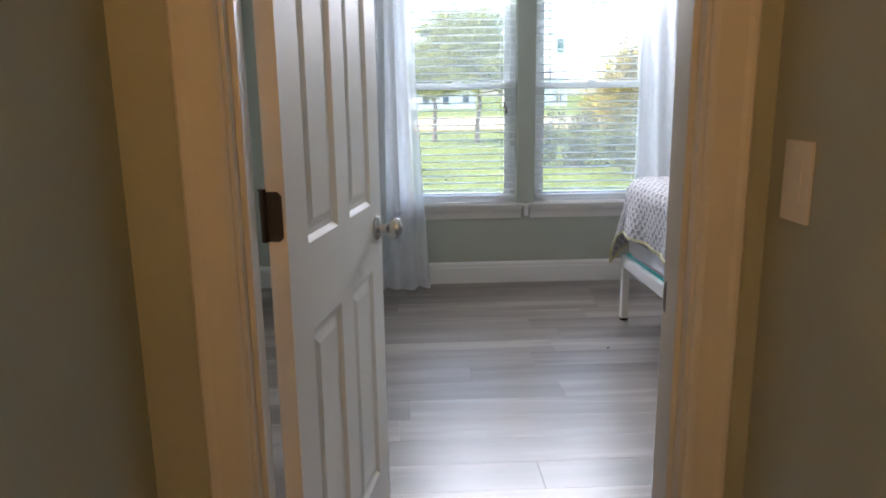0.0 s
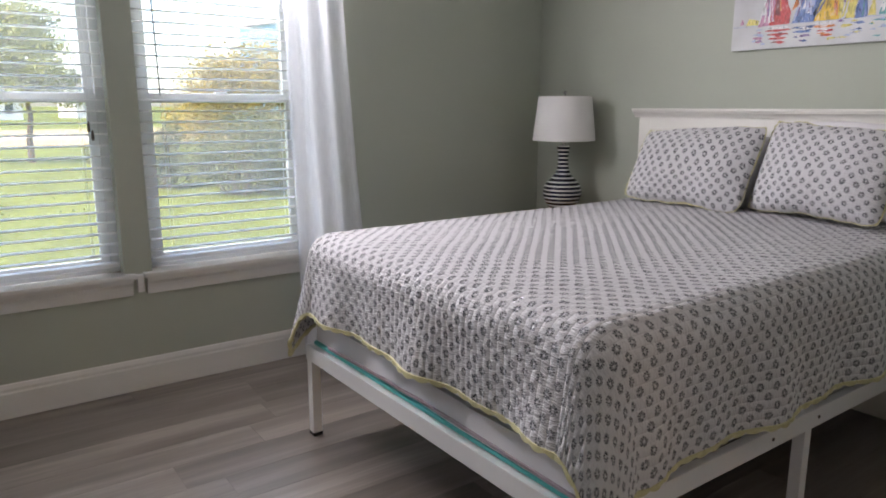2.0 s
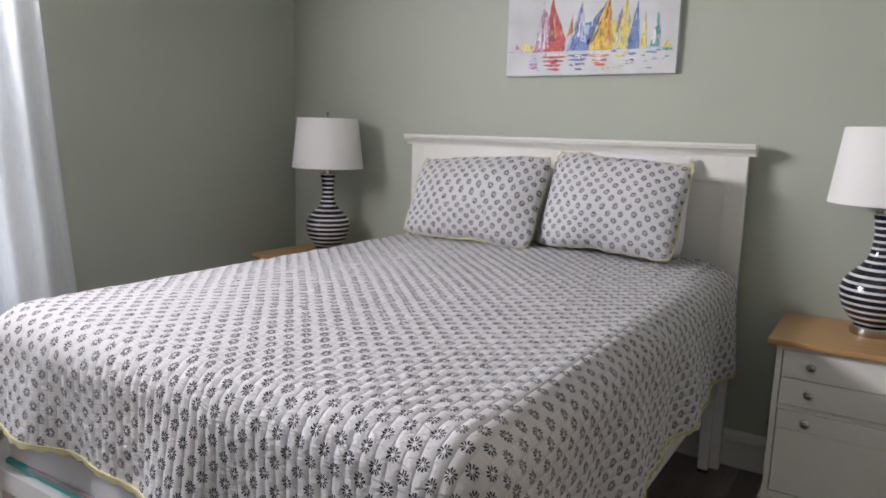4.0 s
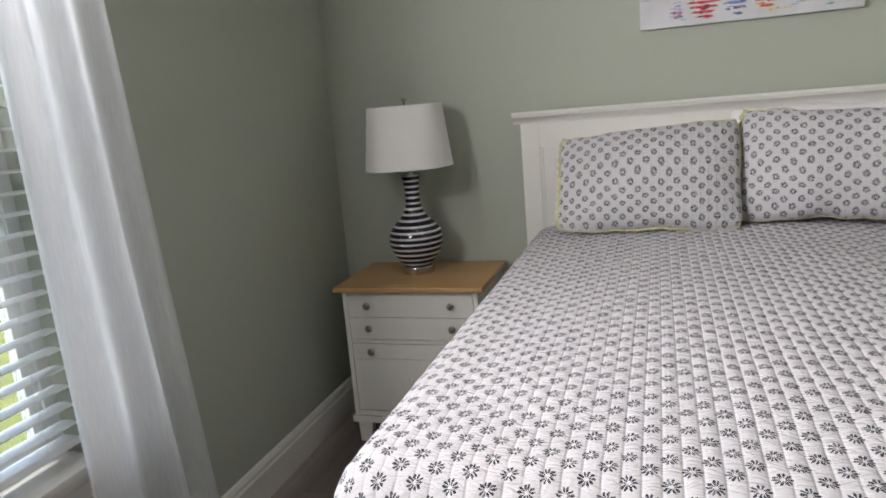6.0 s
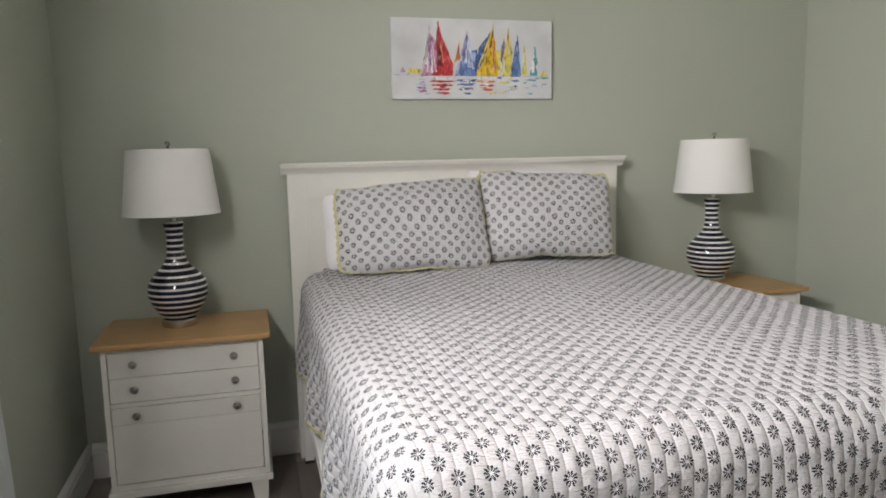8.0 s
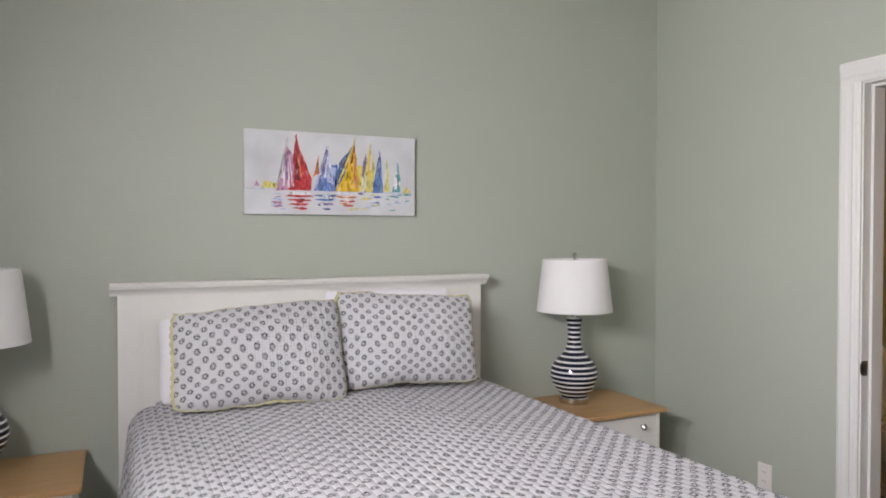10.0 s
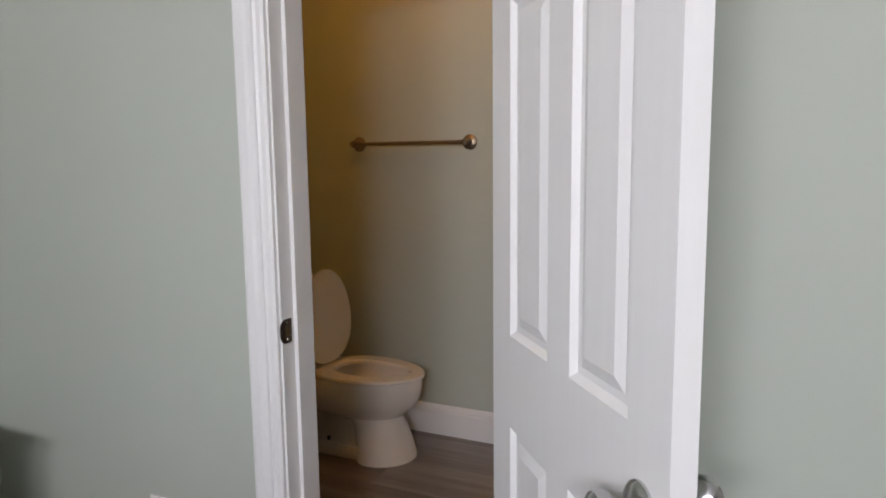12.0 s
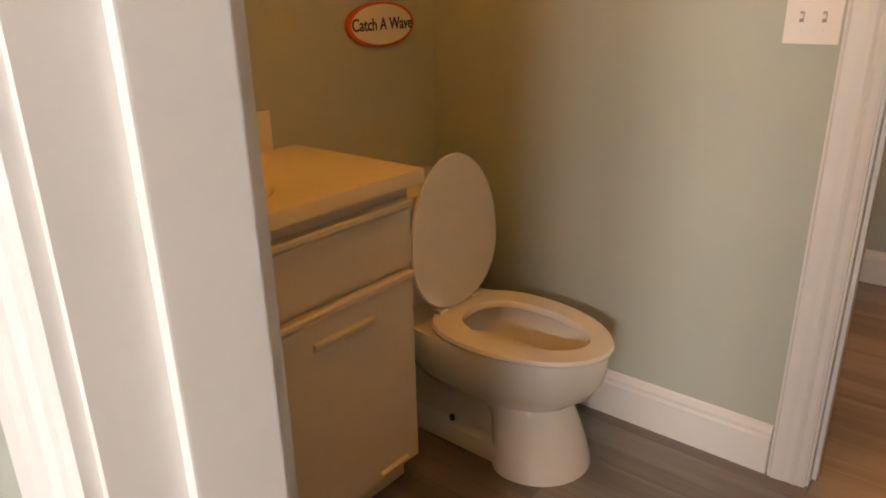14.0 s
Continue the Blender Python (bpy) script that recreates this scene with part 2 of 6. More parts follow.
def slat_material():
    """Thin white vinyl slat that lets part of the daylight glow through."""
    m = material("white_blind_slat", (0.88, 0.89, 0.88), rough=0.4, var=0.02, bump=0.02)
    n, link = m.node_tree.nodes, m.node_tree.links.new
    glow, mx = n.new("ShaderNodeBsdfTranslucent"), n.new("ShaderNodeMixShader")
    glow.inputs[0].default_value = (0.94, 0.95, 0.96, 1)
    mx.inputs[0].default_value = 0.30
    link(n["Principled BSDF"].outputs[0], mx.inputs[1])
    link(glow.outputs[0], mx.inputs[2])
    link(mx.outputs[0], n["Material Output"].inputs[0])
    return m


def glass_material():
    m = bpy.data.materials.new("window_glass")
    m.use_nodes = True
    nt = m.node_tree
    n, link = nt.nodes, nt.links.new
    n.remove(n["Principled BSDF"])
    tp, gl, mx = n.new("ShaderNodeBsdfTransparent"), n.new("ShaderNodeBsdfGlossy"), n.new("ShaderNodeMixShader")
    # grey tint dims the bright view outdoors
    tp.inputs[0].default_value = (0.74, 0.75, 0.74, 1)
    gl.inputs["Roughness"].default_value = 0.02
    lw = n.new("ShaderNodeLayerWeight")
    lw.inputs[0].default_value = 0.5
    gloss = math_node(nt, "MULTIPLY_ADD", math_node(nt, "POWER", lw.outputs["Facing"], 4.0), 0.6, 0.03)
    link(gloss, mx.inputs[0])
    # a pale translucent share in the pane imitates haze over the outdoor view
    haze, veil = n.new("ShaderNodeBsdfTranslucent"), n.new("ShaderNodeMixShader")
    haze.inputs[0].default_value = (0.85, 0.87, 0.86, 1)
    veil.inputs[0].default_value = 0.05
    link(tp.outputs[0], veil.inputs[1])
    link(haze.outputs[0], veil.inputs[2])
    link(veil.outputs[0], mx.inputs[1])
    link(gl.outputs[0], mx.inputs[2])
    link(mx.outputs[0], n["Material Output"].inputs[0])
    return m


QUILT_CHANNEL = 0.0265
SAGE = material("sage_wall_paint", (0.425, 0.455, 0.390), rough=0.62, var=0.025, scale=1.4, fine=260, bump=0.10, spec=0.3)
CEIL = material("ceiling_paint", (0.83, 0.83, 0.82), rough=0.9, var=0.02, scale=2, fine=300, bump=0.2, spec=0.2)
TRIM = material("white_trim_paint", (0.70, 0.695, 0.67), rough=0.42, var=0.025, scale=5, fine=90, bump=0.05)
DOOR = material("white_door_paint", (0.77, 0.765, 0.74), rough=0.52, var=0.02, scale=4, fine=60, bump=0.12, stretch=(14, 14, 1))
FURN = material("white_furniture_paint", (0.76, 0.75, 0.71), rough=0.42, var=0.025, scale=5, fine=80, bump=0.05)
OAK = material("oak_veneer", (0.47, 0.285, 0.125), rough=0.38, var=0.12, scale=5, fine=30, bump=0.05, stretch=(9, 1, 9))
STEEL = material("brushed_steel", (0.55, 0.55, 0.54), rough=0.24, metal=1.0, var=0.05, bump=0.02)
BRONZE = material("aged_bronze", (0.12, 0.095, 0.075), rough=0.38, metal=0.9, var=0.12, bump=0.05)
NICKEL = material("warm_nickel", (0.27, 0.215, 0.155), rough=0.38, metal=1.0, var=0.05, bump=0.02)
DARK = material("dark_joint", (0.020, 0.017, 0.015), rough=0.8, var=0.1, bump=0.0)
RUBBER = material("black_rubber", (0.02, 0.02, 0.02), rough=0.7, var=0.1)
PLANK = plank_material()
METALWHITE = material("white_enamelled_steel", (0.78, 0.78, 0.78), rough=0.35, var=0.02, bump=0.02)
SHEET = material("white_bed_linen", (0.78, 0.77, 0.80), rough=0.9, var=0.04, scale=7, fine=300, bump=0.3, spec=0.2)
TEAL = material("teal_mattress_edge", (0.10, 0.47, 0.46), rough=0.8, var=0.08, fine=200, bump=0.2)
GREYCLOTH = material("grey_marl_cloth", (0.13, 0.135, 0.15), rough=0.95, var=0.25, scale=30, fine=700, bump=0.3)
MAUVE = material("mauve_grey_piping", (0.36, 0.31, 0.34), rough=0.9, var=0.12, scale=20, fine=300, bump=0.3)
QUILT = print_material("printed_quilt_cotton", 0.0545, 0.0139, QUILT_CHANNEL)
SHAM = print_material("printed_sham_cotton", 0.0515, 0.0128, 0.0265, 0)
YELLOW = material("yellow_edging", (0.53, 0.50, 0.29), rough=0.9, var=0.30, scale=30, fine=300, bump=0.3)
CERAMIC = stripe_material()
SHADE = material("white_linen_shade", (0.80, 0.79, 0.78), rough=0.9, var=0.02, fine=600, bump=0.2, spec=0.2)
CANVAS = material("painted_canvas_ground", (0.62, 0.63, 0.65), rough=0.7, var=0.22, scale=6, fine=300, bump=0.4)
PORCELAIN = material("bathroom_porcelain", (0.78, 0.73, 0.645), rough=0.08, var=0.015, bump=0.0, spec=0.6)
COUNTER = material("cultured_marble", (0.78, 0.66, 0.42), rough=0.16, var=0.03, bump=0.0, spec=0.6)
VANITY = material("almond_vanity_paint", (0.74, 0.64, 0.48), rough=0.35, var=0.02, bump=0.03)
SLOTGREY = material("shaded_switch_slot", (0.30, 0.28, 0.26), rough=0.6, var=0.02, bump=0.0)
PLASTIC = material("white_plastic", (0.78, 0.76, 0.72), rough=0.35, var=0.01, bump=0.0)
VINYL = material("white_vinyl_frame", (0.78, 0.80, 0.80), rough=0.4, var=0.02, bump=0.02)
SLAT = slat_material()
VOILE = sheer_material()
GLASS = glass_material()


def paint(name, color):
    """Thick oil paint: drags of a darker and a whitened tone run up and down through the colour."""
    m = material(name, color, rough=0.42, var=0.12, scale=22, fine=160, bump=0.8, stretch=(1, 1.6, 0.35))
    n, link = m.node_tree.nodes, m.node_tree.links.new
    b = n["Principled BSDF"]
    tc, mp, ns, ramp = n.new("ShaderNodeTexCoord"), n.new("ShaderNodeMapping"), n.new("ShaderNodeTexNoise"), n.new("ShaderNodeValToRGB")
    mp.inputs["Scale"].default_value = (1.0, 1.0, 0.38)
    ns.inputs["Scale"].default_value, ns.inputs["Detail"].default_value, ns.inputs["Distortion"].default_value = 70.0, 4, 1.4
    link(tc.outputs["Object"], mp.inputs[0])
    link(mp.outputs[0], ns.inputs["Vector"])
    link(ns.outputs[0], ramp.inputs[0])
    el = ramp.color_ramp.elements
    el[0].position, el[0].color = 0.32, tuple(c * 0.30 for c in color) + (1,)
    el[1].position, el[1].color = 0.74, tuple(c * 0.42 + 0.42 for c in color) + (1,)
    for pos, k in ((0.44, 0.85), (0.58, 1.1)):
        el.new(pos).color = tuple(min(c * k, 0.9) for c in color) + (1,)
    link(ramp.outputs[0], b.inputs["Base Color"])
    return m


# ---- mesh helpers ----


def box(bm, x0, x1, y0, y1, z0, z1, bevel=0.0, m=None):
    vs = [bm.verts.new((x, y, z)) for x in (x0, x1) for y in (y0, y1) for z in (z0, z1)]
    fs = [bm.faces.new([vs[i] for i in q]) for q in ((0, 1, 3, 2), (4, 6, 7, 5), (0, 4, 5, 1), (2, 3, 7, 6), (0, 2, 6, 4), (1, 5, 7, 3))]
    if bevel:
        edges = list({e for f in fs for e in f.edges})
        r = bmesh.ops.bevel(bm, geom=edges, offset=bevel, segments=2, affect="EDGES", profile=0.7)
        vs = list({v for f in r["faces"] for v in f.verts} | {v for v in vs if v.is_valid})
    if m is not None:
        bmesh.ops.transform(bm, matrix=m, verts=vs)
    return vs


def sweep(bm, profile, origin, u, v, w, length):
    """A closed outline in the axes u, v, drawn out along w."""
    o, u, v, w = Vector(origin), Vector(u), Vector(v), Vector(w)
    a = [bm.verts.new(o + u * p + v * q) for p, q in profile]
    b = [bm.verts.new(o + u * p + v * q + w * length) for p, q in profile]
    k = len(a)
    for i in range(k):
        bm.faces.new((a[i], a[(i + 1) % k], b[(i + 1) % k], b[i]))
    bm.faces.new(a[::-1])
    bm.faces.new(b)


def lathe(bm, outline, steps=40, center=(0, 0, 0), axis="z"):
    """Turn an outline of (radius, height) round an axis."""
    cx, cy, cz = center
    rings = []
    for r, h in outline:
        ring = []
        for i in range(steps):
            a = 2 * math.pi * i / steps
            p, q = max(r, 1e-4) * math.cos(a), max(r, 1e-4) * math.sin(a)
            co = (cx + p, cy + q, cz + h) if axis == "z" else (cx + h, cy + p, cz + q) if axis == "x" else (cx + q, cy + h, cz + p)
            ring.append(bm.verts.new(co))
        rings.append(ring)
    for r0, r1 in zip(rings, rings[1:]):
        for i in range(steps):
            bm.faces.new((r0[i], r0[(i + 1) % steps], r1[(i + 1) % steps], r1[i]))
    if outline[0][0] > 1e-3:
        bm.faces.new(rings[0][::-1])
    if outline[-1][0] > 1e-3:
        bm.faces.new(rings[-1])


def rod(bm, p0, p1, radius, steps=12, r1=None):
    """A round bar from p0 to p1."""
    p0, p1 = Vector(p0), Vector(p1)
    turn = (p1 - p0).to_track_quat("Z", "Y").to_matrix()
    r1 = radius if r1 is None else r1
    a, b = [], []
    for i in range(steps):
        d = turn @ Vector((math.cos(2 * math.pi * i / steps), math.sin(2 * math.pi * i / steps), 0))
        a.append(bm.verts.new(p0 + d * radius))
        b.append(bm.verts.new(p1 + d * r1))
    for i in range(steps):
        bm.faces.new((a[i], a[(i + 1) % steps], b[(i + 1) % steps], b[i]))
    bm.faces.new(a[::-1])
    bm.faces.new(b)


def finish(bm, name, mat, smooth=False):
    bmesh.ops.recalc_face_normals(bm, faces=bm.faces)
    me = bpy.data.meshes.new(name)
    bm.to_mesh(me)
    bm.free()
    me.materials.append(mat)
    if smooth:
        me.shade_smooth()
        me.set_sharp_from_angle(angle=radians(38))
    return me


def part(name, bm, mat, parent, label="", smooth=False):
    """One mesh object under a thing or a part."""
    ob = new(name, finish(bm, name, mat, smooth))
    ob.parent = parent
    if label:
        ob["label"] = label
    return ob


def thing(name, label, category, at=(0, 0, 0), turn=0.0, group="", kind=""):
    ob = new(name)
    ob.matrix_world = pose(*at, 0, 0, turn)
    return tagged(ob, label, category, group, kind)


def solid(name, bm, mat, label, category, kind="", group="", smooth=False):
    """A thing, or a piece of the setting, of one mesh."""
    return tagged(new(name, finish(bm, name, mat, smooth)), label, category, group, kind)


def share(name, me, parent, m):
    """One more piece on a mesh that alike pieces share."""
    ob = new(name, me)
    ob.parent = parent
    ob.matrix_basis = m
    return ob


# ---- the setting ----
CEILING_Z = 2.72
X_W, X_E, Y_N, Y_S = -1.50, 3.225, 4.60, 1.13
HALL_Y = 1.01
TOWEL_Y = -0.522
HALL_W, HALL_E = -0.40, 0.60
HEAD = 2.04
WINDOWS = ((-0.06, 0.73), (0.85, 1.64))
WIN_Z0, WIN_Z1 = 0.53, 2.10


def wall(name, label, boxes):
    bm = bmesh.new()
    for b in boxes:
        box(bm, *b)
    return solid(name, bm, SAGE, label, "wall", "structure")


(wl0, wl1), (wr0, wr1) = WINDOWS
wall("wall_north", "sage green painted wall with two tall windows", [
    (X_W - 0.12, wl0, Y_N, Y_N + 0.15, 0, CEILING_Z), (wl0, wr1, Y_N, Y_N + 0.15, 0, WIN_Z0), (wl0, wr1, Y_N, Y_N + 0.15, WIN_Z1, CEILING_Z),
    (wl1, wr0, Y_N, Y_N + 0.15, WIN_Z0, WIN_Z1), (wr1, X_E + 0.12, Y_N, Y_N + 0.15, 0, CEILING_Z)])
wall("wall_east", "sage green painted wall behind the headboard and the toilet", [(X_E, X_E + 0.12, TOWEL_Y - 0.12, Y_N, 0, CEILING_Z)])
wall("wall_west", "sage green painted bedroom wall", [(X_W - 0.12, X_W, HALL_Y, Y_N, 0, CEILING_Z)])
E0, E1 = -0.232, 0.484
B0, B1 = 1.502, 2.082
wall("wall_south", "sage green painted wall with two door openings", [
    (X_W - 0.12, E0 - 0.018, HALL_Y, Y_S, 0, CEILING_Z), (E0 - 0.018, E1 + 0.018, HALL_Y, Y_S, HEAD + 0.018, CEILING_Z), (E1 + 0.018, B0 - 0.018, HALL_Y, Y_S, 0, CEILING_Z),
    (B0 - 0.018, B1 + 0.018, HALL_Y, Y_S, HEAD + 0.018, CEILING_Z), (B1 + 0.018, X_E, HALL_Y, Y_S, 0, CEILING_Z)])
wall("wall_hall_west", "drab painted hall wall in warm light", [(HALL_W - 0.1, HALL_W, -1.7, HALL_Y, 0, CEILING_Z)])
wall("wall_hall_east", "drab painted hall wall with a light switch", [(HALL_E, HALL_E + 0.1, -1.7, HALL_Y, 0, CEILING_Z)])
wall("wall_hall_end", "plain painted wall closing the hall", [(HALL_W - 0.1, HALL_E + 0.1, -1.8, -1.7, 0, CEILING_Z)])
wall("wall_bath_west", "plain painted bathroom wall", [(1.02, 1.12, TOWEL_Y, HALL_Y, 0, CEILING_Z)])
T0, T1 = 1.19, 1.965
wall("wall_bath_south", "sage green bathroom wall with a towel bar and a door opening", [
    (1.02, T0 - 0.018, TOWEL_Y - 0.12, TOWEL_Y, 0, CEILING_Z), (T0 - 0.018, T1 + 0.018, TOWEL_Y - 0.12, TOWEL_Y, HEAD + 0.018, CEILING_Z), (T1 + 0.018, X_E, TOWEL_Y - 0.12, TOWEL_Y, 0, CEILING_Z)])
COR_Y = -2.15
C0, C1 = 1.10, 1.86
wall("wall_corridor_south", "painted corridor wall with a wide opening", [
    (0.8, C0 - 0.018, COR_Y - 0.12, COR_Y, 0, CEILING_Z), (C0 - 0.018, C1 + 0.018, COR_Y - 0.12, COR_Y, HEAD + 0.018, CEILING_Z), (C1 + 0.018, X_E + 0.12, COR_Y - 0.12, COR_Y, 0, CEILING_Z)])
wall("wall_corridor_west", "plain painted corridor wall", [(0.72, 0.80, -4.2, TOWEL_Y - 0.12, 0, CEILING_Z)])
wall("wall_corridor_east", "plain painted corridor wall", [(X_E, X_E + 0.12, -4.2, TOWEL_Y - 0.12, 0, CEILING_Z)])
wall("wall_far", "warm lit wall at the end of the far room", [(0.72, X_E + 0.12, -4.2, -4.08, 0, CEILING_Z)])

bm = bmesh.new()
box(bm, X_W - 0.3, X_E + 0.3, -4.4, Y_N + 0.3, CEILING_Z, CEILING_Z + 0.25)
solid("ceiling", bm, CEIL, "plain white painted ceiling", "ceiling", "structure")
bm = bmesh.new()
box(bm, X_W - 0.12, X_E + 0.12, -4.2, Y_N + 0.15, -0.30, -0.006)
floor = solid("floor", bm, DARK, "grey-brown vinyl plank floor", "floor", "structure")

BASE = [(0, 0), (0.016, 0), (0.016, 0.108), (0.012, 0.116), (0.012, 0.128), (0.006, 0.142), (0.0, 0.148)]


def baseboard(x0, y0, x1, y1, nx, ny):
    """Moulded skirting from one plan point to another, standing proud along the normal."""
    bm = bmesh.new()
    d = Vector((x1 - x0, y1 - y0, 0))
    sweep(bm, BASE, (x0, y0, 0.001), (nx, ny, 0), (0, 0, 1), d.normalized(), d.length)
    solid("baseboard", bm, TRIM, "white moulded baseboard along the wall", "baseboard", "structure")


baseboard(X_W, Y_N, X_E, Y_N, 0, -1)
baseboard(X_E, Y_N - 0.017, X_E, Y_S + 0.017, -1, 0)
baseboard(X_W, Y_S, E0 - 0.09, Y_S, 0, 1)
baseboard(E1 + 0.09, Y_S, B0 - 0.105, Y_S, 0, 1)
baseboard(B1 + 0.11, Y_S, X_E, Y_S, 0, 1)
baseboard(X_W, Y_S + 0.017, X_W, Y_N - 0.017, 1, 0)
baseboard(T1 + 0.105, TOWEL_Y, X_E, TOWEL_Y, 0, 1)
baseboard(HALL_W, -1.68, HALL_W, HALL_Y - 0.02, 1, 0)
baseboard(HALL_E, -1.68, HALL_E, HALL_Y - 0.02, -1, 0)
baseboard(C1 + 0.10, COR_Y, X_E, COR_Y, 0, 1)

CASING = [(0, 0), (0, 0.010), (0.008, 0.013), (0.020, 0.013), (0.026, 0.017), (0.034, 0.014), (0.046, 0.015), (0.056, 0.018), (0.075, 0.020), (0.080, 0.016), (0.084, 0.016), (0.084, 0)]


PLAIN = [(0, 0), (0, 0.009), (0.004, 0.013), (0.012, 0.015), (0.060, 0.016), (0.070, 0.019), (0.078, 0.019), (0.084, 0.014), (0.084, 0)]


def casing(x0, x1, y, ny, width=0.084, z=HEAD, rev=0.006, outline=CASING):
    """Moulded trim round an opening in a wall that faces along ny."""
    k = width / 0.084
    prof = [(a * k, b) for a, b in outline]
    for x, s in ((x0 - rev, -1), (x1 + rev, 1)):
        bm = bmesh.new()
        sweep(bm, prof, (x, y, 0.001), (s, 0, 0), (0, ny, 0), (0, 0, 1), z + rev)
        solid("trim", bm, TRIM, "white moulded door casing", "trim", "structure")
    bm = bmesh.new()
    sweep(bm, prof, (x0 - rev - width, y, z + rev + 0.001), (0, 0, 1), (0, ny, 0), (1, 0, 0), x1 - x0 + 2 * (rev + width))
    solid("trim", bm, TRIM, "white moulded door casing", "trim", "structure")


def jamb(x0, x1, y0, y1, stop_y0, stop_y1, z=HEAD):
    """Lining of an opening, with the stop that the leaf closes on."""
    bm = bmesh.new()
    for a, b in ((x0 - 0.0175, x0), (x1, x1 + 0.0175)):
        box(bm, a, b, y0, y1, 0.001, z)
    box(bm, x0 - 0.0175, x1 + 0.0175, y0, y1, z, z + 0.0175)
    if stop_y1 > stop_y0:
        box(bm, x0, x0 + 0.011, stop_y0, stop_y1, 0.001, z, 0.002)
        box(bm, x1 - 0.011, x1, stop_y0, stop_y1, 0.001, z, 0.002)
        box(bm, x0 + 0.011, x1 - 0.011, stop_y0, stop_y1, z - 0.011, z, 0.002)
    solid("trim", bm, TRIM, "white painted door jamb with its stop", "trim", "structure")


jamb(E0, E1, HALL_Y, Y_S, 1.035, 1.085)
casing(E0, E1, HALL_Y, -1, 0.070, outline=PLAIN)
casing(E0, E1, Y_S, 1, 0.076)
jamb(B0, B1, HALL_Y, Y_S, 1.02, 1.085)
casing(B0, B1, Y_S, 1, 0.084)
casing(B0, B1, HALL_Y, -1, 0.084)
jamb(T0, T1, TOWEL_Y - 0.12, TOWEL_Y, -0.60, -0.56)
casing(T0, T1, TOWEL_Y, 1, 0.094)
casing(T0, T1, TOWEL_Y - 0.12, -1, 0.084)
jamb(C0, C1, COR_Y - 0.12, COR_Y, -2.22, -2.18)
casing(C0, C1, COR_Y, 1, 0.084)

# ---- doors ----


def panel_door(bm, w, h, t, rails):
    """Six-panel leaf from x 0 to w, y -t to 0: moulded recesses with raised fields on both faces."""
    st, mid = 0.105 * w / 0.71 + 0.005, 0.095 * w / 0.71
    pw = (w - 2 * st - mid) / 2
    xs = [0, st, st + pw, st + pw + mid, w - st, w]
    zs = [0] + [z for r in rails for z in r] + [h]
    for side in (0, 1):
        y = -t * side
        s = 1 if side else -1
        grid = [[bm.verts.new((x, y, z)) for z in zs] for x in xs]
        for i in range(5):
            for j in range(len(zs) - 1):
                q = [grid[i][j], grid[i + 1][j], grid[i + 1][j + 1], grid[i][j + 1]]
                if i in (1, 3) and j % 2 == 1:
                    ring = q
                    for inset, depth in ((0.004, 0.003), (0.011, 0.009), (0.022, 0.0095), (0.042, 0.003)):
                        a, b, c, d = xs[i] + inset, xs[i + 1] - inset, zs[j] + inset, zs[j + 1] - inset
                        nxt = [bm.verts.new((px, y + s * depth, pz)) for px, pz in ((a, c), (b, c), (b, d), (a, d))]
                        for k in range(4):
                            bm.faces.new((ring[k], ring[(k + 1) % 4], nxt[(k + 1) % 4], nxt[k]))
                        ring = nxt
                    bm.faces.new(ring)
                else:
                    bm.faces.new(q)
    bmesh.ops.remove_doubles(bm, verts=bm.verts, dist=1e-5)
    for x0, x1, y0, y1, z0, z1 in ((0, 0, -t, 0, 0, h), (w, w, -t, 0, 0, h), (0, w, -t, 0, 0, 0), (0, w, -t, 0, h, h)):
        if x0 == x1:
            q = [(x0, y0, z0), (x0, y1, z0), (x0, y1, z1), (x0, y0, z1)]
        else:
            q = [(x0, y0, z0), (x1, y0, z0), (x1, y1, z0), (x0, y1, z0)]
        bm.faces.new([bm.verts.new(c) for c in q])


RAILS = ((0.215, 0.80), (0.975, 1.60), (1.70, 1.905))


def knob_set(parent, x, z, t, mat, side_label, lock=True):
    """Round knob, rose and latch face; one on each face of the leaf."""
    for s, y in ((1, 0.0), (-1, -t)):
        bm = bmesh.new()
        lathe(bm, [(0.0, 0.004 * 0), (0.033, 0.0), (0.033, 0.004), (0.028, 0.009), (0.014, 0.012)], 32, axis="y")
        bmesh.ops.transform(bm, matrix=Matrix.Translation((x, y, z)) @ Matrix.Diagonal((1, s, 1, 1)), verts=bm.verts)
        rose = part("rose", bm, mat, parent, side_label, True)
        bm = bmesh.new()
        lathe(bm, [(0.012, 0.011), (0.011, 0.030), (0.016, 0.036), (0.025, 0.044), (0.0275, 0.054), (0.026, 0.062), (0.020, 0.067), (0.008, 0.068), (0.0, 0.068)], 32, axis="y")
        bmesh.ops.transform(bm, matrix=Matrix.Translation((x, y, z)) @ Matrix.Diagonal((1, s, 1, 1)), verts=bm.verts)
        kn = part("knob", bm, mat, parent, side_label, True)
        if lock:
            bm = bmesh.new()
            lathe(bm, [(0.007, 0.066), (0.007, 0.0715), (0.004, 0.073), (0.0, 0.073)], 16, axis="y")
            bmesh.ops.transform(bm, matrix=Matrix.Translation((x, y, z)) @ Matrix.Diagonal((1, s, 1, 1)), verts=bm.verts)
            part("lock_button", bm, mat, kn)


